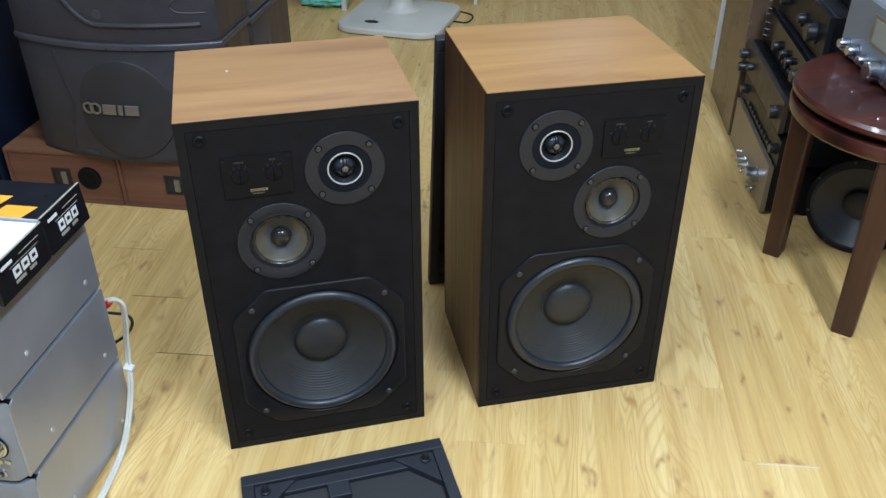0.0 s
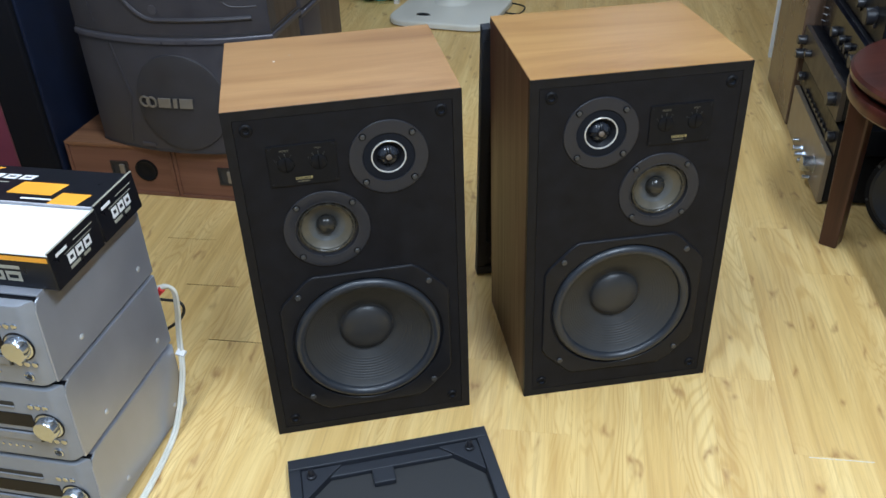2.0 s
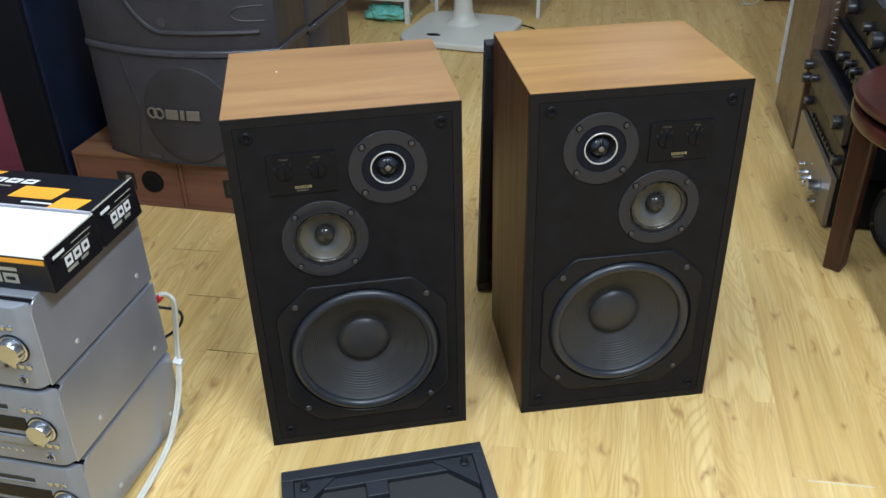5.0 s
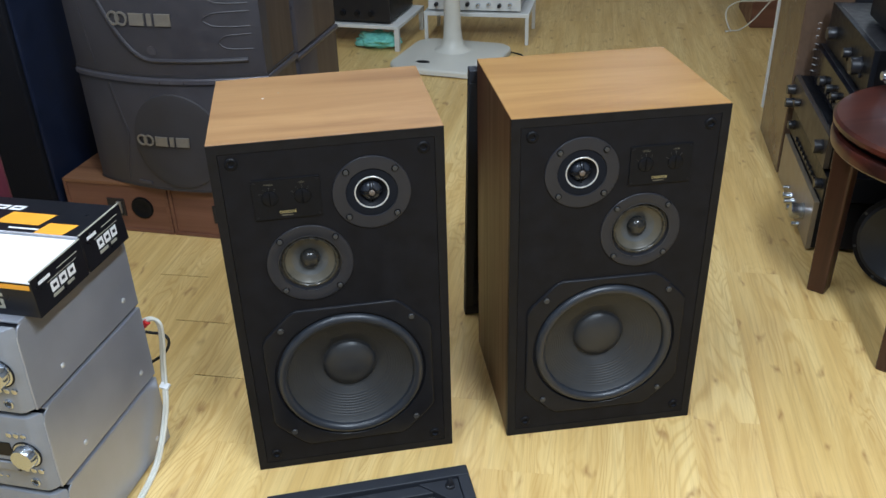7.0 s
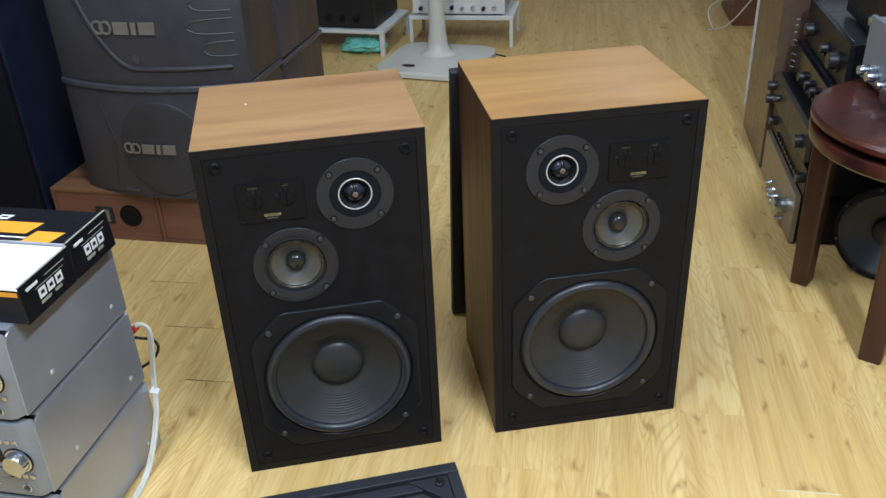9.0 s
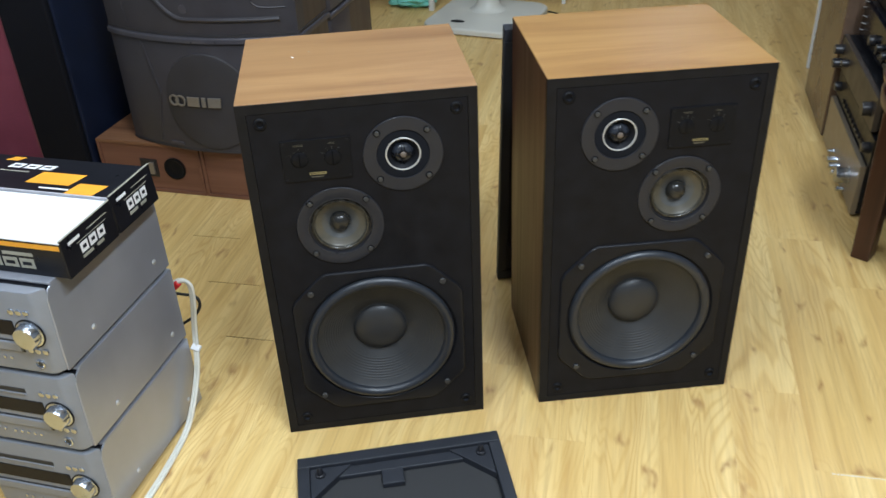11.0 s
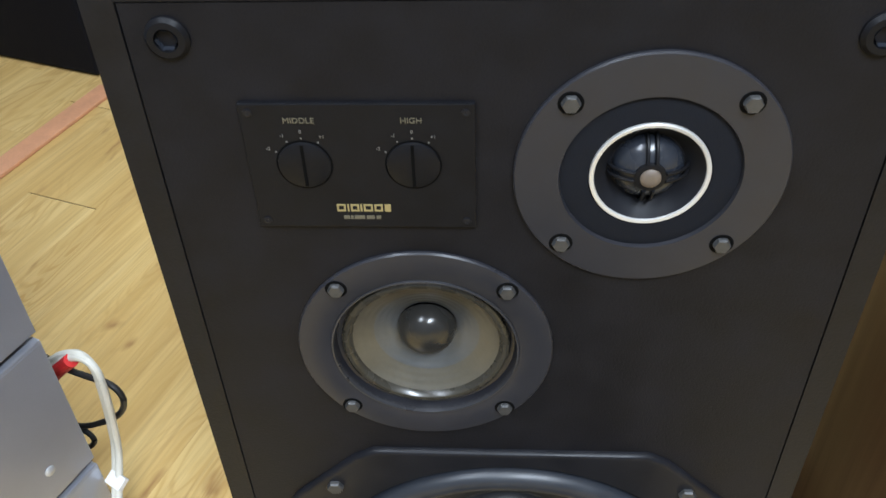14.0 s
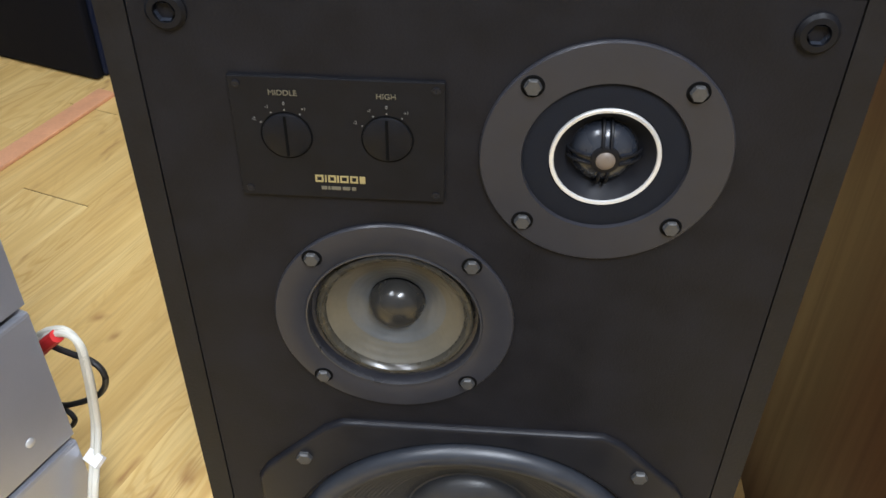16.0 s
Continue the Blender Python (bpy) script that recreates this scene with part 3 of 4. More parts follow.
# ---- the two removed grilles ----
def grille(m, label):
    w, h, t = 0.376, 0.66, 0.024
    g = thing("speaker_grille", label, "speaker grille", m, "removed speaker grilles")
    part("frame", box(0, w, 0, 0.026, 0, t, 0.002), GRILLE_CLOTH, g)
    part("frame", box(0, w, h - 0.026, h, 0, t, 0.002), GRILLE_CLOTH, g)
    part("frame", box(0, 0.022, 0.0265, h - 0.0265, 0, t, 0.002), GRILLE_CLOTH, g)
    part("frame", box(w - 0.022, w, 0.0265, h - 0.0265, 0, t, 0.002), GRILLE_CLOTH, g)
    part("cloth", box(0.02, w - 0.02, 0.02, h - 0.02, 0.001, 0.004), GRILLE_INNER, g, "thin black cloth seen from behind")
    part("brace", box(0.0225, w - 0.0225, h - 0.050, h - 0.0265, 0.004, 0.014, 0.002), GRILLE_CLOTH, g)
    part("brace", box(0.150, 0.190, h - 0.085, h - 0.0505, 0.004, 0.016, 0.002), GRILLE_CLOTH, g)
    part("brace", box(0.0225, w - 0.0225, 0.31, 0.35, 0.004, 0.014, 0.002), GRILLE_CLOTH, g)
    for x, sx in ((0.0225, 1), (w - 0.0225, -1)):
        for y, sy in ((h - 0.027, -1), (0.027, 1)):
            tri = [(x, y), (x + sx * 0.075, y), (x + sx * 0.062, y + sy * 0.012), (x + sx * 0.012, y + sy * 0.062), (x, y + sy * 0.075)]
            part("corner_block", prism(tri if sx * sy > 0 else tri[::-1], 0.004, 0.0185, 0.001), GRILLE_CLOTH, g)
            peg = lathe([(0.009, 0), (0.009, 0.004), (0.0055, 0.005), (0.0045, 0.016), (0.003, 0.018), (0, 0.018)], 20)
            part("peg", peg, BLACK_PLASTIC, g, "", True, pose(x + sx * 0.018, y + sy * 0.018, 0.0185))
    return g


g0 = pose(0.391, -0.087, 0, 0, 0, 1.6) @ pose(-0.376, -0.66, 0)
grille(g0, "black speaker grille frame lying face down on the floor")
lean = math.degrees(math.atan2(0.105, 0.645))
grille(pose(0.492, 0.442, 0.003, 90 + lean * 0, 0, -1.6) @ pose(0, 0, 0, lean, 0, 0) @ pose(0, 0, -0.024), "black speaker grille frame leaning behind the loudspeaker")


# ---- stack of silver hi-fi units ----
AW, AH, AD = 0.238, 0.162, 0.322
AMP = pose(-0.302, -0.174, 0, 0, 0, -21.9)


def hifi_unit(z, label):
    un = thing("hifi_unit", label, "hi-fi unit", AMP @ pose(0, 0, z), "stack of silver hi-fi units")
    # cover: upright sides with a rounded top edge, swept back at the front
    out = [(0.014, 0.0085), (0.030, 0.0075), (AD, 0.0075), (AD, AH - 0.003), (0.036, AH - 0.003), (0.024, AH - 0.009), (0.018, AH - 0.022), (0.0145, 0.050)]
    side = pose(0, 0, 0, 90, 0, 90)
    for x in (-0.003, -AW):
        part("side_panel", prism(out, 0, 0.003, 0.0012, pose(x, 0, 0) @ side), AMP_GREY, un)
        for sy, sz in ((0.092, 0.036), (0.280, 0.040)):
            if x > -0.1:
                part("screw", lathe([(0.0050, 0), (0.0048, 0.0010), (0.0034, 0.0022), (0, 0.0026)], 16), SILVER, un, "", True, pose(0, sy, sz, 0, 90, 0))
    part("top_cover", box(-AW + 0.0002, -0.0002, 0.03, AD, AH - 0.0045, AH - 0.0002, 0.0015), AMP_GREY, un)
    part("chassis", box(-AW + 0.004, -0.004, 0.02, AD - 0.002, 0.008, AH - 0.006), BLACK_METAL, un)
    for fx in (-0.03, -AW + 0.03):
        for fy in (0.04, AD - 0.04):
            part("foot", lathe([(0.011, 0), (0.012, 0.002), (0.011, 0.009), (0, 0.009)], 16), BLACK_PLASTIC, un, "", True, pose(fx, fy, -0.0005))
    # front: thick plate with eased corners
    fr = [(-AW, 0.020), (-AW + 0.012, 0.003), (-AW + 0.020, 0.0), (-0.020, 0.0), (-0.012, 0.003), (0.0, 0.020)]
    front = part("front_panel", prism(fr, 0.010, AH - 0.001, 0.003), AMP_FRONT, un, "brushed silver front", True)
    part("slot", box(-AW + 0.025, -0.085, -0.0012, 0.002, 0.122, 0.130, 0.0004), DARK_SLOT, front)
    part("slot_lip", box(-AW + 0.025, -0.085, -0.0030, 0.001, 0.1185, 0.1215, 0.0006), AMP_FRONT, front)
    part("display", box(-AW + 0.018, -0.060, -0.0012, 0.002, 0.078, 0.106, 0.0005), DISPLAY, front, "dark display window")
    part("tray", box(-AW + 0.025, -0.058, -0.0045, 0.001, 0.050, 0.066, 0.001), AMP_FRONT, front)
    part("tray_gap", box(-AW + 0.022, -0.055, -0.0010, 0.0015, 0.047, 0.069), DARK_SLOT, front)
    knob = part("knob", lathe([(0.0235, 0), (0.0235, 0.002), (0.0205, 0.003), (0.0200, 0.014), (0.0185, 0.0165), (0.015, 0.0172), (0, 0.0165)], 40), CHROME, front, "chrome volume knob", True, face_at(-0.034, 0.086))
    part("knob_ring", lathe([(0.026, 0), (0.026, 0.0012), (0.023, 0.0012)], 40), BLACK_METAL, front, "", True, face_at(-0.034, 0.086))
    for k in range(3):
        for z0, dx in ((0.124, -0.024), (0.053, -0.012)):
            part("button", lathe([(0.0052, 0), (0.0052, 0.0016), (0.0042, 0.0022), (0, 0.0022)], 18), CHROME, front, "", True, face_at(dx - 0.013 * k - 0.006, z0))
    for k in range(7):
        part("button", lathe([(0.0026, 0), (0.0026, 0.0016), (0, 0.002)], 14), CHROME, front, "", True, face_at(-0.085 - 0.0125 * k - (0.008 if k > 4 else 0), 0.032))
    part("jack_ring", lathe([(0.0085, 0), (0.0085, 0.002), (0.0065, 0.003), (0.0060, 0.0005), (0, 0.0005)], 24), CHROME, front, "", True, face_at(-0.035, 0.027))
    part("jack_hole", lathe([(0.0045, 0.0012), (0, 0.0012)], 16), DARK_SLOT, front, "", False, face_at(-0.035, 0.027))
    return un


hifi_unit(0.0, "silver mini hi-fi unit at the bottom of a stack")
hifi_unit(0.1625, "silver mini hi-fi unit with disc tray in a stack")
hifi_unit(0.325, "silver mini hi-fi unit on top of a stack")
STACK_TOP = 0.4875


# ---- opened carton on the stack ----
def carton():
    c = thing("carton", "opened black cardboard carton with orange and white print", "carton", AMP @ pose(0.006, 0.021, STACK_TOP - 0.0002) @ Matrix.Diagonal((1, 1, 0.93, 1)))
    part("body", box(-0.275, 0.020, 0.156, 0.272, 0.0, 0.050, 0.0015), CARTON, c)
    part("front_body", box(-0.275, 0.020, 0.024, 0.1535, 0.0, 0.064, 0.0015), CARTON, c)
    front_lid = part("front_lid", box(-0.277, 0.0215, 0.022, 0.152, 0.0645, 0.0675, 0.001), CARTON_WHITE, c, "blank white inner flap")
    lid = part("rear_lid", box(-0.275, 0.018, 0.0, 0.112, 0.0, 0.004, 0.001), CARTON, c, "raised black lid with orange print", at=pose(0, 0.160, 0.060, 2.5, 0, 0))
    part("lid_front", box(-0.274, 0.016, 0.1545, 0.1575, 0.0505, 0.071, 0.0005), TORN_CARD, c, "torn grey card edge")
    # orange shapes and white marks on the lid
    for x0, x1, y0, y1 in ((-0.160, -0.078, 0.030, 0.066), (-0.074, -0.022, 0.0, 0.040), (-0.245, -0.222, 0.094, 0.106)):
        sk = 0.012
        part("print_patch", prism([(x0, y0), (x1, y0), (x1 + sk, y1), (x0 + sk, y1)], 0.0041, 0.0045), YELLOW_PRINT, lid)
    for k in range(3):
        part("print_mark", prism([(-0.225 + 0.030 * k, 0.072), (-0.201 + 0.030 * k, 0.072), (-0.195 + 0.030 * k, 0.086), (-0.219 + 0.030 * k, 0.086)], 0.0041, 0.0045), WHITE_PRINT, lid)
        part("print_hole", prism([(-0.217 + 0.030 * k, 0.077), (-0.205 + 0.030 * k, 0.077), (-0.203 + 0.030 * k, 0.081), (-0.215 + 0.030 * k, 0.081)], 0.0046, 0.0048), CARTON, lid)
    part("print_bar", box(-0.265, -0.175, 0.060, 0.0625, 0.0041, 0.0045), GREY_PRINT, lid)
    part("print_bar", box(-0.125, -0.070, 0.016, 0.020, 0.0041, 0.0045), WHITE_PRINT, lid)
    # front face: orange band and marks
    part("print_band", box(-0.205, 0.018, 0.0232, 0.0238, 0.052, 0.0605), YELLOW_PRINT, c)
    for k in range(3):
        x = -0.116 + 0.029 * k
        part("print_mark", box(x, x + 0.025, 0.0232, 0.0238, 0.013, 0.031), GREY_PRINT, c)
        part("print_hole", box(x + 0.005, x + 0.020, 0.0226, 0.0230, 0.019, 0.025), CARTON, c)
    part("print_bar", box(-0.085, -0.032, 0.0232, 0.0238, 0.036, 0.042), GREY_PRINT, c)
    part("print_bar", box(-0.235, -0.185, 0.0232, 0.0238, 0.012, 0.017), GREY_PRINT, c)
    # two end flaps with print
    for y0, y1, top, x, tilt in ((0.023, 0.152, 0.068, 0.0208, -1.5), (0.158, 0.276, 0.070, 0.0205, -4)):
        fl = part("end_flap", box(0, 0.003, 0, y1 - y0, -0.001, top, 0.0006), CARTON, c, "black end flap with white print", at=pose(x, y0, 0.0012, 0, tilt, 0))
        part("flap_edge", box(-0.0002, 0.0032, 0, y1 - y0, top + 0.0001, top + 0.0012), GREY_PRINT, fl)
        n = y1 - y0
        for k in range(3):
            y = n * (0.30 + 0.17 * k)
            part("print_mark", box(0.0031, 0.0036, y, y + n * 0.135, top * 0.34, top * 0.60), WHITE_PRINT, fl)
            part("print_hole", box(0.0037, 0.0039, y + n * 0.035, y + n * 0.10, top * 0.43, top * 0.52), CARTON, fl)
        part("print_bar", box(0.0031, 0.0036, n * 0.26, n * 0.84, top * 0.655, top * 0.668), GREY_PRINT, fl)
        part("print_bar", box(0.0031, 0.0036, n * 0.30, n * 0.50, top * 0.20, top * 0.28), GREY_PRINT, fl)
        part("print_bar", box(0.0031, 0.0036, n * 0.58, n * 0.72, top * 0.20, top * 0.28), GREY_PRINT, fl)
        part("print_bar", box(0.0031, 0.0036, n * 0.12, n * 0.34, top * 0.76, top * 0.84), WHITE_PRINT, fl)
        part("print_bar", box(0.0031, 0.0036, n * 0.48, n * 0.88, top * 0.79, top * 0.81), GREY_PRINT, fl)


carton()

# ---- leads behind the stack ----
lead = thing("audio_lead", "white twin audio lead with red plug and white tie", "cable", pose(0, 0, 0))
wp = [(-0.232, 0.166, 0.240), (-0.212, 0.163, 0.256), (-0.191, 0.155, 0.274), (-0.171, 0.148, 0.282), (-0.160, 0.143, 0.271), (-0.161, 0.142, 0.237), (-0.167, 0.145, 0.198), (-0.172, 0.142, 0.158), (-0.172, 0.113, 0.121), (-0.177, 0.100, 0.089), (-0.189, 0.069, 0.044), (-0.207, 0.034, 0.004), (-0.232, -0.060, 0.004), (-0.275, -0.180, 0.004), (-0.340, -0.355, 0.004)]
part("lead", tube(wp, 0.0036), CABLE_WHITE, lead, "", True)
part("lead", tube([(x + 0.0050, y - 0.0048, z) for x, y, z in wp], 0.0036), CABLE_WHITE, lead, "", True)
part("plug", tube([(-0.226, 0.160, 0.228), (-0.212, 0.158, 0.242), (-0.194, 0.151, 0.262), (-0.179, 0.146, 0.277)], 0.0066), PLUG_RED, lead, "red plug", True)
part("tie", box(-0.0085, 0.0105, -0.0075, 0.0055, -0.0035, 0.0035, 0.001), WHITE_PRINT, lead, "white cable tie", at=pose(-0.1695, 0.1235, 0.139, 30, 4, -30))
blead = thing("power_lead", "black power lead looped behind the hi-fi stack", "cable", pose(0, 0, 0))
part("lead", tube([(-0.228, 0.176, 0.252), (-0.200, 0.164, 0.246), (-0.180, 0.158, 0.243), (-0.158, 0.152, 0.240), (-0.149, 0.149, 0.228), (-0.154, 0.151, 0.208), (-0.172, 0.157, 0.186), (-0.210, 0.170, 0.158), (-0.238, 0.182, 0.145)], 0.0030), CABLE_BLACK, blead, "", True)
part("lead", tube([(-0.236, 0.178, 0.150), (-0.214, 0.171, 0.148), (-0.207, 0.168, 0.140), (-0.214, 0.172, 0.126), (-0.228, 0.178, 0.108), (-0.245, 0.195, 0.05), (-0.262, 0.215, 0.0032), (-0.31, 0.235, 0.0032)], 0.0028), CABLE_BLACK, blead, "", True)


# ---- brown speaker boxes with karaoke speakers on them ----
def brown_box(x, label):
    b = thing("speaker_box", label, "speaker box", BX @ pose(x, 0, 0), "brown boxes on the floor")
    w, h, d = 0.33, 0.158, 0.60
    part("top_board", box(0, w, 0, d, h - 0.010, h, 0.001), BROWN_EDGE, b, "brown wood-grain top")
    part("bottom_board", box(0, w, 0, d, 0, 0.010, 0.001), BROWN_WOOD, b)
    for x0 in (0, w - 0.010):
        part("side_board", box(x0, x0 + 0.010, 0, d, 0.0102, h - 0.0102, 0.001), BROWN_WOOD, b)
    part("front_panel", box(0.0103, w - 0.0103, 0.004, 0.018, 0.0103, h - 0.0103), BROWN_WOOD, b, "reddish brown vinyl front")
    part("back_panel", box(0.0103, w - 0.0103, d - 0.018, d - 0.004, 0.0103, h - 0.0103), BROWN_WOOD, b)
    term = part("terminal", ring_plate(0.132, 0.186, 0.050, 0.104, 0.006, 0.0005, 0.006), BLACK_PLASTIC, b, "black terminal cup")
    part("terminal_well", box(0.138, 0.180, 0.003, 0.0045, 0.056, 0.098), DARK_SLOT, term)
    part("terminal_clip", box(0.160, 0.176, -0.003, 0.003, 0.058, 0.096, 0.002), BADGE, term, "metal clip")
    part("port", lathe([(0.034, 0), (0.034, 0.003), (0.029, 0.004), (0.024, 0.0012), (0.010, 0.0009), (0, 0.0025)], 36), PLATE_BLACK, b, "round black port", True, face_at(0.242, 0.080, 0.0036))
    return b


BX = pose(-0.564, 1.158, 0, 0, 0, -22.3)
brown_box(0.0, "brown vinyl speaker box with terminal cup and round port")
brown_box(0.333, "brown vinyl speaker box partly hidden behind a loudspeaker")
KB = pose(-0.564, 1.19, 0, 0, 0, -22.3)


def bowed(x0, x1, y_edge, bulge, n=18, back=None):
    """An outline whose front bows towards -y."""
    pts = []
    for i in range(n + 1):
        s = i / n
        pts.append((x0 + (x1 - x0) * s, y_edge - bulge * math.sin(math.pi * s) ** 0.8))
    return pts + [(x1, back), (x0, back)]


def on_bow(x, x0, x1, y_edge, bulge):
    s = (x - x0) / (x1 - x0)
    dy = -bulge * 0.8 * math.pi * math.cos(math.pi * s) * max(0.05, math.sin(math.pi * s)) ** -0.2 / (x1 - x0)
    return y_edge - bulge * math.sin(math.pi * s) ** 0.8, math.degrees(math.atan(dy))


def badge(parent, xc, zc, width, args):
    """A badge of two linked rings and three plain blocks."""
    u = width / 0.14
    for dx in (-0.060, -0.043):
        y, a = on_bow(xc + dx * u, *args)
        part("badge_ring", lathe([(0.013 * u, 0), (0.013 * u, 0.004), (0.009 * u, 0.004), (0.009 * u, 0)], 24), BADGE, parent, at=pose(xc + dx * u, y - 0.001, zc, 90, 0, a))
    for dx, wd in ((-0.012, 0.030), (0.013, 0.010), (0.038, 0.030)):
        y, a = on_bow(xc + dx * u, *args)
        part("badge_block", prism([(-wd / 2 * u, -0.011 * u), (wd / 2 * u, -0.011 * u), (wd / 2 * u + 0.002, 0.011 * u), (-wd / 2 * u + 0.002, 0.011 * u)], 0, 0.004, 0.001), BADGE, parent, "nickel badge letter shape", at=pose(xc + dx * u, y - 0.001, zc, 90, 0, a))


def karaoke(z0, z1, upper, label):
    k = thing("karaoke_speaker", label, "loudspeaker", KB @ pose(0, 0, z0), "stacked karaoke speakers")
    h = z1 - z0
    x0, x1 = 0.128, 0.683
    args = (x0, x1, 0.005, 0.062)
    part("front_grille", prism(bowed(x0, x1, 0.005, 0.062, 24, 0.05), 0.006, h - 0.016, 0.004), KTV_GREY, k, "dark grey bowed front", True)
    part("cabinet", box(x0 + 0.002, x1 - 0.001, 0.0502, 0.205, 0.004, h - 0.016, 0.002), KTV_SIDE, k, "brown wood-grain cabinet")
    # moulded top edge
    part("top_moulding", prism(bowed(x0 - 0.006, x1 + 0.006, 0.002, 0.066, 24, 0.21), h - 0.0155, h, 0.006, seg=3), KTV_TRIM, k, "satin grey moulded edge", True)
    part("base_moulding", prism(bowed(x0 - 0.002, x1 + 0.002, 0.004, 0.062, 24, 0.205), 0.0, 0.0058), KTV_DARK, k)
    if not upper:
        cx, cz, r = 0.425, 0.148, 0.130
        own = bmesh.new()
        n = 48
        rows = []
        for q, lift in ((1.0, 0.0), (0.985, 0.005), (0.93, 0.006), (0.6, 0.006), (0.25, 0.006)):
            row = []
            for i in range(n):
                a = 2 * math.pi * i / n
                x = cx + r * q * math.cos(a)
                row.append(own.verts.new((x, on_bow(x, *args)[0] - lift, cz + r * 1.05 * q * math.sin(a))))
            rows.append(row)
        for a, b in zip(rows, rows[1:]):
            for i in range(n):
                own.faces.new((a[i], a[(i + 1) % n], b[(i + 1) % n], b[i]))
        own.faces.new(rows[-1])
        part("cone_cover", own, KTV_DARK, k, "round mesh cone cover", True)
        badge(k, 0.398, 0.152, 0.172, (x0, x1, -0.003, 0.062))
        for s in (-1, 1):
            pts = []
            for i in range(9):
                z = h * (0.06 + 0.86 * i / 8)
                x = cx + s * (0.150 + 0.045 * abs(i - 4) / 4 * (1 if s > 0 else 0.7))
                if x0 + 0.02 < x < x1 - 0.02:
                    pts.append((x, on_bow(x, *args)[0] + 0.001, z))
            part("front_rib", tube(pts, 0.004, 8), KTV_GREY, k, "", True)
        y, a = on_bow(0.30, *args)
        part("name_plate", box(-0.022, 0.022, -0.003, 0.002, 0, 0.010, 0.001), KTV_TRIM, k, at=pose(0.30, y, 0.012, 0, 0, a))
    else:
        badge(k, 0.392, z_badge - z0 + 0.018, 0.20, args)
        y, a = on_bow(0.40, *args)
        part("badge_dot", lathe([(0.012, 0), (0.012, 0.002), (0, 0.002)], 20), KTV_TRIM, k, at=pose(0.40, y, z_badge - z0 - 0.062, 90, 0, a))
        # swept rib, slots with light edges
        pts = []
        for i in range(15):
            s = i / 14
            x = 0.245 + 0.40 * s
            z = 0.045 + 0.19 * max(0.0, 1 - s * 2.6) ** 2.0
            pts.append((x, on_bow(x, *args)[0] - 0.001, z))
        part("front_rib", tube(pts, 0.006, 8), KTV_GREY, k, "", True)
        for zz, xs in ((0.092, 0.580), (0.150, 0.548), (0.208, 0.562), (0.266, 0.575)):
            pts = []
            for i in range(13):
                s = i / 12
                if s < 0.5:
                    x, z = 0.660 - (0.660 - xs) * s * 2, zz + 0.019 * math.sqrt(max(0, 1 - (s * 2) ** 4))
                else:
                    x, z = xs + (0.660 - xs) * (s - 0.5) * 2, zz - 0.019 * math.sqrt(max(0, 1 - (1 - (s - 0.5) * 2) ** 4))
                pts.append((x, on_bow(x, *args)[0] - 0.0005, z))
            part("slot_rim", tube(pts, 0.0018, 6), KTV_GREY, k, "", True)
        part("front_line", tube([(0.168 + 0.004 * i, on_bow(0.168 + 0.004 * i, *args)[0] - 0.0005, h - 0.03 - (h - 0.05) * i / 10) for i in range(11)], 0.0018, 6), KTV_GREY, k, "", True)
    return k


z_badge = 0.622
karaoke(0.160, 0.488, False, "dark grey karaoke speaker with round mesh cover on brown boxes")
karaoke(0.489, 0.820, True, "dark grey karaoke speaker with slotted front, stacked on another")


def rear_karaoke(z0, z1, label):
    k = thing("karaoke_speaker", label, "loudspeaker", KB @ pose(0, 0, z0), "stacked karaoke speakers")
    h = z1 - z0
    out = [(0.13, 0.24), (0.16, 0.215), (0.66, 0.215)] + [(0.66 + 0.024 * math.sin(a), 0.235 - 0.02 * math.cos(a)) for a in (0.3, 0.8, 1.2, 1.5)] + [(0.684, 0.37), (0.13, 0.37)]
    part("front_grille", prism(out, 0.006, h - 0.016, 0.004), KTV_TRIM, k, "grey rounded front corner", True)
    part("cabinet", box(0.132, 0.682, 0.3705, 0.555, 0.0, h - 0.016, 0.002), KTV_SIDE, k, "brown wood-grain cabinet")
    part("top_moulding", box(0.125, 0.690, 0.212, 0.560, h - 0.0155, h, 0.006, None, 3), KTV_TRIM, k, "satin grey moulded edge", True)
    return k


rear_karaoke(0.160, 0.475, "brown karaoke speaker with grey rounded front behind the first pair")
rear_karaoke(0.476, 0.80, "brown karaoke speaker stacked behind the first pair")


# ---- tower speakers at the wall ----
def tower(m, w, d, h, front, side, label, name):
    t = thing(name, label, "loudspeaker", m)
    part("cabinet", box(-w, 0, 0.024, d, 0.004, h, 0.006), side, t)
    part("front_grille", box(-w + 0.004, -0.004, 0.0, 0.0235, 0.004, h - 0.006, 0.007, None, 3), front, t, "black cloth grille", True)
    part("plinth", box(-w + 0.01, -0.01, 0.03, d - 0.01, 0.0, 0.0038), BLACK_PLASTIC, t)
    return t


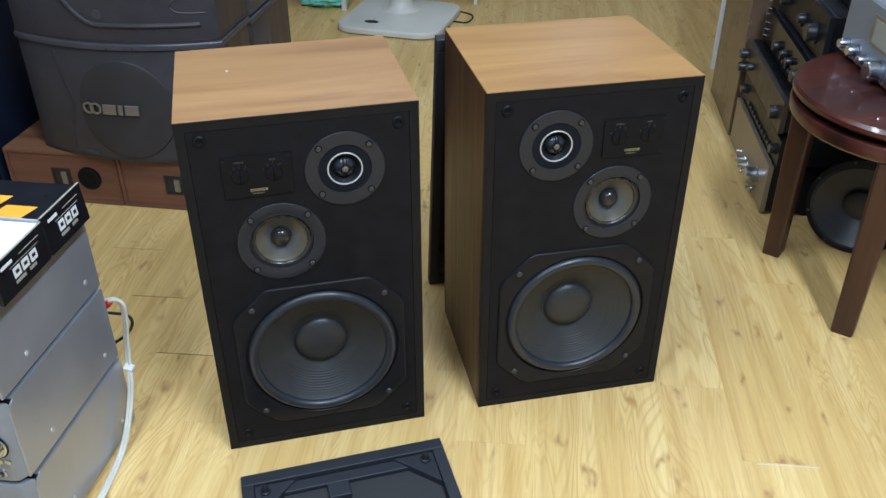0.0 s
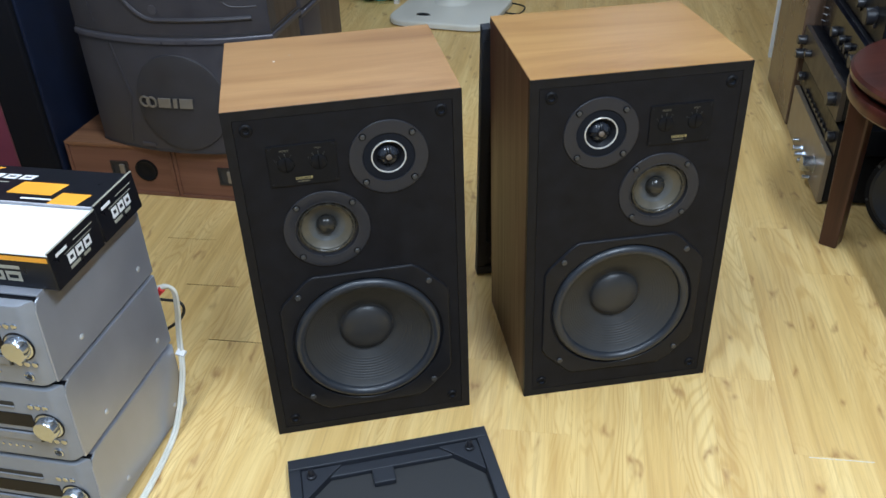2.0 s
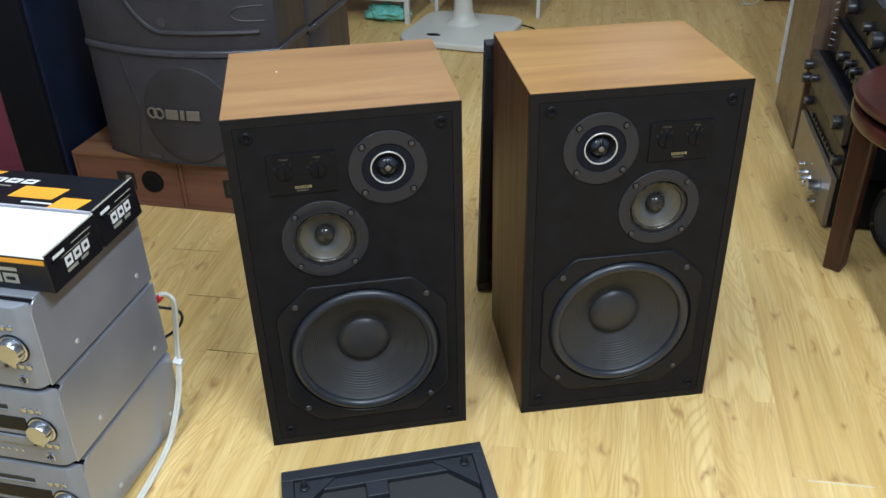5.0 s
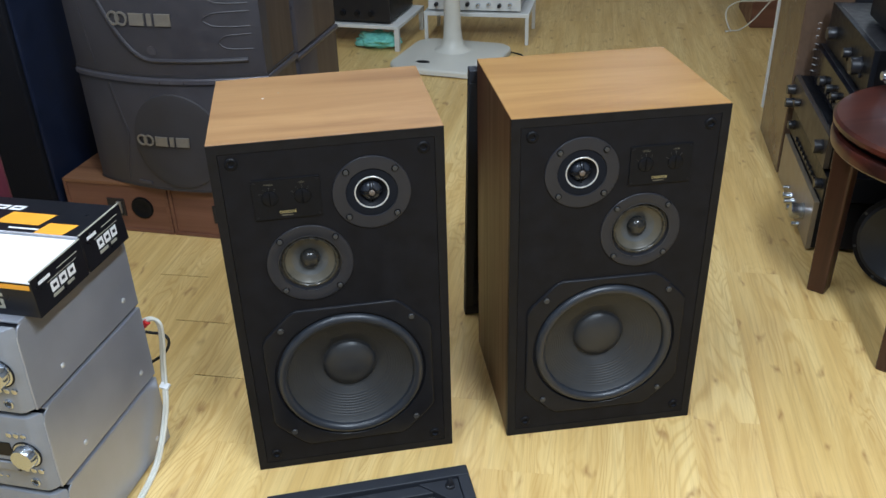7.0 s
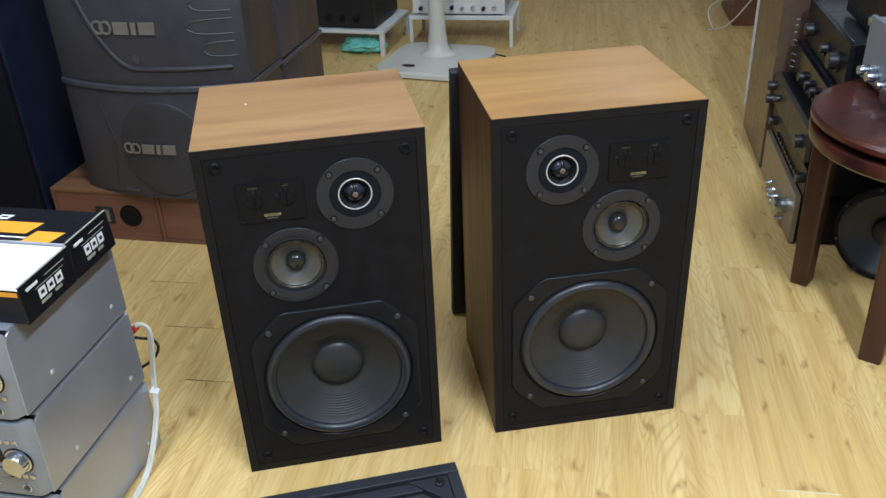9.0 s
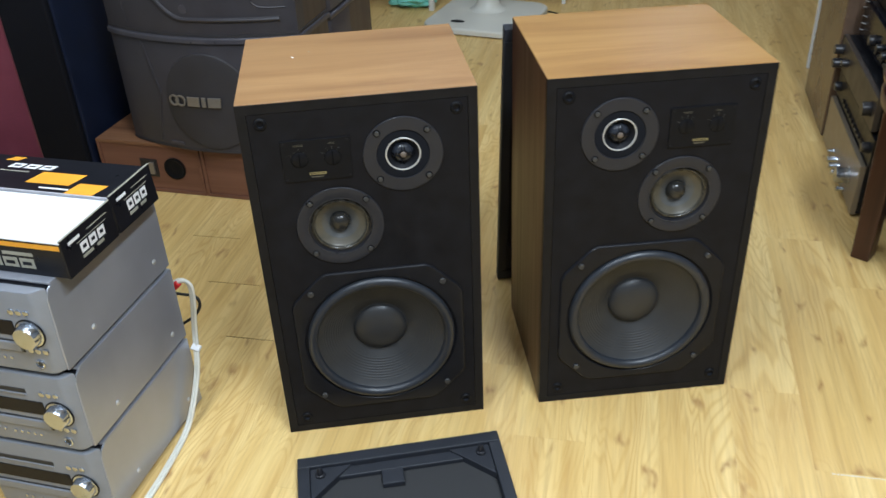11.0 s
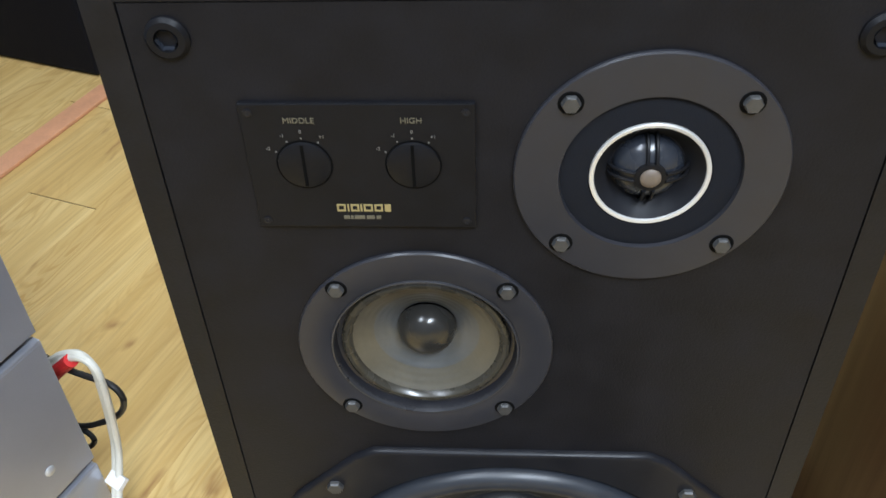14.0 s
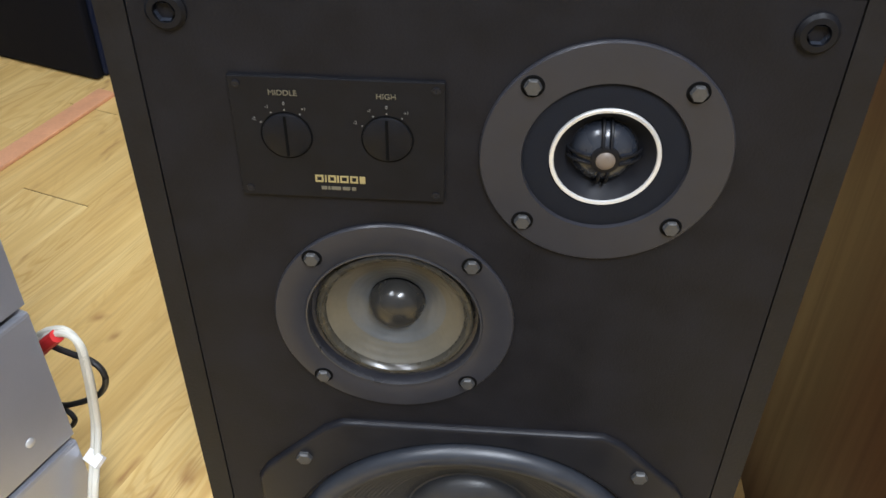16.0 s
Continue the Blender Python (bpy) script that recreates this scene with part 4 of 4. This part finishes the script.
tower(pose(-0.594, 1.150, 0, 0, 0, -20), 0.38, 0.44, 1.18, TOWER_FRONT, TOWER_SIDE, "tall blue-black tower loudspeaker with black cloth front", "tower_speaker")
tower(pose(-0.386, 0.262, 0, 0, 0, 40), 0.36, 0.30, 1.12, MAROON, MAROON, "tall maroon loudspeaker cabinet behind the hi-fi stack", "floor_speaker")
tower(AMP @ pose(-AW - 0.012, 0.02, 0), 0.20, 0.26, 0.34, TOWER_FRONT, TOWER_SIDE, "low blue-black loudspeaker beside the silver hi-fi stack", "floor_speaker")
solid("floor_strip", box(-0.042, 0.0, -0.95, 0.0, 0.0, 0.008, 0.002), PINK_STRIP, "salmon coloured wooden strip lying on the floor", "strip", pose(-0.541, 1.10, 0, 0, 0, -18.5))

# ---- round stool with a silver amplifier ----
TC = Vector((1.536, 0.200, 0))
TR, TZ = 0.268, 0.500
tb = thing("round_stool", "large round stool in red-brown stained wood", "stool", pose(TC.x, TC.y, 0))
part("seat", lathe([(0, TZ - 0.022), (TR - 0.006, TZ - 0.022), (TR, TZ - 0.016), (TR, TZ - 0.007), (TR - 0.006, TZ), (0, TZ)], 96), STOOL_TOP, tb, "glossy red-brown round top", True)
part("groove_ring", lathe([(TR - 0.02, TZ - 0.0225), (TR - 0.02, TZ - 0.036), (TR - 0.05, TZ - 0.036)], 96), GROOVE, tb, "", True)
part("apron", lathe([(TR - 0.03, TZ - 0.0365), (TR - 0.004, TZ - 0.0365), (TR - 0.001, TZ - 0.042), (TR - 0.003, TZ - 0.064), (TR - 0.008, TZ - 0.070), (TR - 0.045, TZ - 0.070), (TR - 0.045, TZ - 0.04)], 96), STOOL_TOP, tb, "moulded apron ring", True)
for fx, fy in ((1.392, 0.378), (1.366, 0.046)):
    for sgn in (1, -1):
        c = Vector((fx, fy, 0)) - TC
        c = c * sgn
        ang = math.degrees(math.atan2(c.y, c.x))
        own = box(-0.022, 0.022, -0.024, 0.024, 0.0, TZ - 0.0705, 0.005)
        for v in own.verts:
            k = 1.0 + 0.22 * v.co.z / TZ
            v.co.x *= k
            v.co.y *= k
        part("leg", own, STOOL_LEG, tb, "square brown leg", at=pose(c.x, c.y, 0, 0, 0, ang))

am = thing("amplifier", "silver amplifier with round metal knobs on the round stool", "amplifier", pose(1.402, 0.030, TZ, 0, 0, -13))
part("case", box(0.012, 0.32, 0.004, 0.436, 0.012, 0.150, 0.003), AMP_GREY, am)
front = part("front_panel", box(0, 0.0115, 0, 0.44, 0.008, 0.154, 0.002), AMP_FRONT, am, "brushed aluminium front")
side_on = pose(0, 0, 0, 0, -90, 0)
for y, z, r, l in ((0.395, 0.038, 0.011, 0.026), (0.345, 0.038, 0.012, 0.028), (0.295, 0.034, 0.011, 0.024), (0.225, 0.036, 0.021, 0.036), (0.150, 0.036, 0.011, 0.026), (0.095, 0.036, 0.011, 0.026)):
    part("knob", lathe([(r * 1.1, 0), (r * 1.1, 0.003), (r, 0.004), (r, l - 0.003), (r * 0.88, l), (0, l)], 32), CHROME, front, "polished metal knob", True, pose(0, y, z) @ side_on)
part("meter_frame", box(-0.002, 0.001, 0.07, 0.31, 0.068, 0.135, 0.001), BRASS_FRONT, front, "bronze meter window")
part("meter_glass", box(-0.003, -0.0021, 0.085, 0.295, 0.076, 0.127), GREY_PRINT, front)
for fx in (0.04, 0.28):
    for fy in (0.05, 0.38):
        part("foot", lathe([(0.014, 0), (0.015, 0.003), (0.013, 0.0125), (0, 0.0125)], 16), BLACK_PLASTIC, am, "", True, pose(fx, fy, 0))

drv = thing("loudspeaker_driver", "black round loudspeaker driver leaning under the round stool", "loudspeaker driver", pose(1.585, 0.345, 0.0, 0, 0, -44) @ pose(0, 0, 0.1245, -6, 0, 0) @ Matrix.Diagonal((0.78, 0.78, 0.78, 1)))
part("basket", lathe([(0, -0.07), (0.07, -0.07), (0.075, -0.03), (0.150, -0.004), (0.160, 0.0), (0.160, 0.006), (0.146, 0.008)], 56), BLACK_METAL, drv, "", True, face_at(0, 0, 0))
part("cone", lathe([(0.147, 0.007), (0.136, 0.012), (0.124, 0.004), (0.05, -0.030)], 56), RUBBER, drv, "", True, face_at(0, 0, 0))
part("dust_cap", lathe([(0.051, -0.030), (0.045, -0.016), (0.025, -0.007), (0, -0.004)], 40), DUSTCAP, drv, "", True, face_at(0, 0, 0))
for k in range(8):
    a = 2 * math.pi * k / 8 + 0.3
    part("bolt", lathe([(0.005, 0), (0.0045, 0.003), (0, 0.0035)], 12), BOLT, drv, "", True, face_at(0.153 * math.cos(a), 0.153 * math.sin(a), -0.007))

# ---- row of receivers ----
RK = pose(1.45, 0.54, 0, 0, 0, -19.9)


def receiver(x, y0, y1, z0, z1, d, front_mat, body_mat, knobs, label, knob_mat, rows=1, slots=0):
    r = thing("receiver", label, "receiver", RK @ pose(x, y0, z0), "row of stacked receivers")
    w, h = y1 - y0, z1 - z0
    part("case", box(0.014, d, 0.003, w - 0.003, 0.010, h - 0.001, 0.002), body_mat, r)
    fr = part("front_panel", box(0, 0.0135, 0, w, 0.008, h - 0.0005, 0.0015), front_mat, r)
    for fx in (0.05, d - 0.05):
        for fy in (0.05, w - 0.05):
            part("foot", lathe([(0.015, 0), (0.016, 0.003), (0.014, 0.0105), (0, 0.0105)], 14), BLACK_PLASTIC, r, "", True, pose(fx, fy, 0))
    for y, z, rad, l in knobs:
        part("knob", lathe([(rad * 1.08, 0), (rad * 1.08, 0.003), (rad, 0.004), (rad, l - 0.003), (rad * 0.9, l), (0, l)], 28), knob_mat, fr, "", True, pose(0, y, z) @ side_on)
    for k in range(slots):
        part("button", box(-0.006, 0, 0.07 + k * 0.034, 0.086 + k * 0.034, h * 0.28, h * 0.28 + 0.010, 0.001), knob_mat, fr)
    return r


receiver(0.0, 0.02, 0.50, 0.0, 0.150, 0.36, BRASS_FRONT, BLACK_METAL,
         [(0.095, 0.076, 0.022, 0.034), (0.165, 0.050, 0.008, 0.030), (0.205, 0.050, 0.008, 0.030), (0.245, 0.050, 0.008, 0.028), (0.30, 0.05, 0.006, 0.018), (0.115, 0.024, 0.006, 0.020)],
         "champagne-fronted amplifier with silver knobs on the floor", CHROME)
receiver(0.012, 0.0, 0.505, 0.1505, 0.232, 0.36, BLACK_METAL, BLACK_METAL, [(0.04, 0.044, 0.014, 0.018), (0.46, 0.044, 0.013, 0.018)], "black receiver with push buttons in a stack", BLACK_PLASTIC, 1, 10)
receiver(0.006, 0.03, 0.53, 0.2325, 0.330, 0.36, BRONZE_FRONT, BLACK_METAL, [(0.05, 0.05, 0.018, 0.022), (0.465, 0.020, 0.014, 0.024), (0.470, 0.060, 0.014, 0.024), (0.38, 0.05, 0.010, 0.018)], "bronze-fronted receiver with black knobs in a stack", BLACK_PLASTIC)
receiver(0.040, 0.02, 0.50, 0.3305, 0.438, 0.34, DISPLAY, BLACK_PLASTIC, [(0.07, 0.05, 0.018, 0.018), (0.15, 0.06, 0.010, 0.016), (0.21, 0.06, 0.010, 0.016), (0.30, 0.05, 0.014, 0.016)], "glossy black receiver in a stack", BLACK_PLASTIC, 1, 6)
receiver(0.060, 0.0, 0.47, 0.4385, 0.565, 0.34, BLACK_METAL, BLACK_PLASTIC, [(0.09, 0.06, 0.022, 0.026), (0.20, 0.06, 0.013, 0.020), (0.38, 0.06, 0.018, 0.024)], "black receiver on top of a stack", BLACK_PLASTIC, 1, 5)
receiver(0.115, -0.03, 0.30, 0.5655, 0.700, 0.28, BLACK_METAL, BLACK_METAL, [(0.06, 0.05, 0.012, 0.016)], "small black deck on top of the receivers", CHROME)

wr = thing("wrapped_receiver", "brown wood-cased receiver wrapped in clear film standing on end", "receiver", RK @ pose(0.0, 0.535, 0))
part("case", box(0.0, 0.135, 0, 0.38, 0.0, 0.60, 0.004), WRAP_BROWN, wr, "brown panel under film")
part("ribbed_end", box(0.137, 0.30, 0.01, 0.36, 0.0, 0.60, 0.003), BLACK_PLASTIC, wr)
# thin pale tubes: film creases with their glints painted on
glint_rnd = random.Random(5)
for k in range(8):
    z, y = 0.352 + 0.020 * k, -0.030 - 0.012 * glint_rnd.random()
    long = 0.018 + 0.035 * glint_rnd.random()
    part("glint_fold", tube([(0.037, y, z), (0.033, y - long * 0.5, z + 0.010), (0.037, y - long, z + 0.014)], 0.0013, 6), GLINT, wr, "crease of clear film with its glint painted pale", True)
solid("white_board", box(0.0, 0.42, 0.0, 0.018, 0, 0.95, 0.002), BOARD_WHITE, "white board standing on its edge behind the receivers", "board", RK @ pose(0.034, 1.135, 0))

# ---- far end: fan, shelves, bag ----
fan = thing("pedestal_fan", "cream plastic pedestal stand with square foot", "pedestal stand", pose(0.825, 2.465, 0, 0, 0, -30))


def rounded(hw, hd, r, n=6):
    pts = []
    for cx, cy, a0 in ((hw - r, hd - r, 0), (-hw + r, hd - r, 90), (-hw + r, -hd + r, 180), (hw - r, -hd + r, 270)):
        pts += [(cx + r * math.cos(radians(a0 + 90 * k / n)), cy + r * math.sin(radians(a0 + 90 * k / n))) for k in range(n + 1)]
    return pts


part("foot", prism(rounded(0.232, 0.232, 0.09), 0.006, 0.030, 0.010, seg=4), FAN_WHITE, fan, "cream square foot", True)
part("foot_pad", prism(rounded(0.215, 0.215, 0.08), 0.0, 0.0058), BLACK_PLASTIC, fan)
part("column", lathe([(0.085, 0.0302), (0.070, 0.036), (0.052, 0.055), (0.043, 0.085), (0.039, 0.14), (0.034, 0.30), (0.032, 1.0), (0.0, 1.0)], 40), FAN_WHITE, fan, "tapered cream column", True, pose(-0.02, 0.075, 0))
part("label", lathe([(0.032, 0), (0.032, 0.001), (0, 0.001)], 28), BLACK_METAL, fan, "dark oval label", at=pose(-0.085, -0.135, 0.0302) @ Matrix.Diagonal((1, 0.55, 1, 1)))
fl = thing("fan_lead", "black power lead with plug lying beside the stand foot", "cable", pose(0, 0, 0))
part("lead", tube([(1.00, 2.50, 0.02), (1.09, 2.53, 0.004), (1.15, 2.45, 0.004), (1.10, 2.36, 0.004), (1.03, 2.40, 0.004), (1.00, 2.36, 0.009), (1.02, 2.26, 0.004), (1.045, 2.16, 0.004), (1.035, 2.11, 0.004), (1.01, 2.095, 0.008)], 0.0035), CABLE_BLACK, fl, "", True)
part("plug", box(-0.020, 0.020, -0.013, 0.013, 0.0, 0.016, 0.004), CABLE_BLACK, fl, "black plug", at=pose(0.992, 2.085, 0, 0, 0, 30))


def bench(m, w, d, h, label, leg=0.022, top=0.016):
    b = thing("metal_shelf", label, "shelf", m, "low white metal shelves")
    part("shelf_board", box(0, w, 0, d, h - top, h, 0.002), WHITE_STEEL, b)
    for x in (0.001, w - leg - 0.001):
        for y in (0.001, d - leg - 0.001):
            part("leg", box(x, x + leg, y, y + leg, 0, h - top - 0.0003, 0.001), WHITE_STEEL, b)
    return b


SH = pose(0.613, 2.660, 0, 0, 0, -26)
bench(SH @ pose(-0.52, 0, 0), 0.52, 0.40, 0.118, "low white metal shelf with a black amplifier on it")
BN = pose(0.752, 2.790, 0, 0, 0, -21.4)
bench(BN, 0.50, 0.30, 0.146, "low white metal shelf with a silver amplifier on it", 0.016, 0.018)
ba = thing("amplifier", "black amplifier on a low white shelf", "amplifier", SH @ pose(-0.475, 0.02, 0.118))
part("case", box(0, 0.43, 0.013, 0.34, 0.012, 0.17, 0.003), BLACK_METAL, ba)
bf = part("front_panel", box(0.0, 0.43, 0, 0.0125, 0.010, 0.171, 0.002), BLACK_PLASTIC, ba)
for k in range(5):
    part("knob", lathe([(0.013, 0), (0.012, 0.016), (0, 0.016)], 20), BLACK_METAL, bf, "", True, face_at(0.06 + 0.07 * k, 0.05))
for fx in (0.04, 0.39):
    for fy in (0.05, 0.29):
        part("foot", lathe([(0.014, 0), (0.014, 0.0125), (0, 0.0125)], 14), BLACK_PLASTIC, ba, "", True, pose(fx, fy, 0))
sa = thing("amplifier", "silver amplifier with a row of knobs on a low shelf", "amplifier", BN @ pose(0.02, 0.015, 0.146))
part("case", box(0.004, 0.436, 0.012, 0.26, 0.010, 0.145, 0.003), AMP_GREY, sa)
sf = part("front_panel", box(0, 0.44, 0, 0.0115, 0.008, 0.148, 0.002), WHITE_STEEL, sa, "pale silver front")
for k in range(8):
    part("knob", lathe([(0.010, 0), (0.009, 0.018), (0, 0.019)], 20), CHROME if k % 3 else BLACK_PLASTIC, sf, "", True, face_at(0.04 + 0.05 * k, 0.034 + 0.004 * (k % 2)))
for k in range(4):
    part("button", box(0.16 + 0.045 * k, 0.185 + 0.045 * k, -0.004, 0, 0.085, 0.10, 0.001), CHROME, sf)
for fx in (0.04, 0.40):
    for fy in (0.05, 0.21):
        part("foot", lathe([(0.012, 0), (0.012, 0.0105), (0, 0.0105)], 14), BLACK_PLASTIC, sa, "", True, pose(fx, fy, 0))

# crumpled bag under the left shelf
own = bmesh.new()
bmesh.ops.create_icosphere(own, subdivisions=4, radius=1.0)
for v in own.verts:
    p = v.co.copy()
    n1 = noise.noise(p * 2.1 + Vector((3, 1, 5)))
    n2 = noise.noise(p * 5.0 + Vector((9, 2, 0)))
    k = 1 + 0.35 * n1 + 0.2 * abs(n2)
    v.co = Vector((p.x * 0.10 * k, p.y * 0.075 * k, max(0.0, 0.034 + p.z * 0.036 * k)))
solid("plastic_bag", own, BAG_GREEN, "crumpled pale green plastic bag under the shelf", "bag", SH @ pose(-0.13, 0.07, 0))
solid("far_cabinet", box(0, 0.5, 0, 0.4, 0, 0.7, 0.004), BROWN_WOOD, "brown wooden cabinet at the far end", "cabinet", pose(2.335, 2.620, 0, 0, 0, -19))
solid("thin_wire", tube([(2.19, 2.578, 0.004), (2.22, 2.582, 0.004), (2.269, 2.586, 0.005), (2.323, 2.574, 0.05), (2.355, 2.562, 0.096), (2.387, 2.550, 0.144), (2.45, 2.525, 0.24), (2.50, 2.505, 0.34)], 0.0035), CABLE_WHITE, "thin pale wire hanging to the floor", "cable")
solid("thin_wire", tube([(2.215, 2.570, 0.004), (2.204, 2.60, 0.040), (2.202, 2.619, 0.078), (2.211, 2.614, 0.113), (2.251, 2.600, 0.137), (2.313, 2.577, 0.142), (2.40, 2.542, 0.150), (2.50, 2.505, 0.20), (2.55, 2.485, 0.30)], 0.0035), CABLE_WHITE, "thin pale wire in a loop before the far cabinet", "cable")

# highlight on one plank's end joint, painted as a thin pale strip
part("joint_highlight", box(0.0, 0.114, -0.0008, 0.0008, -0.001, 0.0004), FAN_WHITE, floor, "pale strip painted as the highlight on a plank joint", at=pose(0.998, 0.054, 0))

own = bmesh.new()
bmesh.ops.create_grid(own, x_segments=6, y_segments=5, size=0.5)
for v in own.verts:
    v.co = Vector((v.co.x * 0.055, v.co.y * 0.04, 0.0025 + 0.010 * v.co.x ** 2 + 0.004 * v.co.y))
r = bmesh.ops.extrude_face_region(own, geom=list(own.faces))
bmesh.ops.translate(own, vec=(0, 0, 0.0008), verts=[v for v in r["geom"] if isinstance(v, bmesh.types.BMVert)])
solid("paper_scrap", own, PINK_PAPER, "small curled pink paper scrap on the floor", "paper", pose(0.268, 1.765, 0, 0, 0, 25))

# ---- floor planks ----
PW, PL = 0.136, 0.81
plank_me = mesh_of("plank", box(0.00004, PW - 0.00004, 0.0001, PL - 0.0001, -0.0015, 0.0), FLOOR)
open_me = mesh_of("plank", box(0.00004, PW - 0.00004, 0.0012, PL - 0.0012, -0.0015, 0.0), FLOOR)
for k in range(-9, 29):
    shift = {-2: 0.539, -3: 0.802}.get(k, (0.677 - 0.2035 * k) % PL)
    u = -0.524 + PW * k
    for j in range(-5, 8):
        v = shift + PL * j
        u0, u1, v0, v1 = max(u, U0), min(u + PW, U1), max(v, V0), min(v + PL, V1)
        if u1 - u0 < 0.002 or v1 - v0 < 0.002:
            continue
        if u0 > u or v0 > v or u1 < u + PW - 1e-6 or v1 < v + PL - 1e-6:
            part("plank", box(u0 - u, u1 - u, v0 - v + 0.0001, v1 - v - 0.0001, -0.0015, 0.0), FLOOR, floor, at=pose(u, v, 0))
            continue
        ob = new("plank", open_me if k in (-3, -2, 0, 1, 2) else plank_me)
        ob.parent = floor
        ob.location = (u, v, 0)
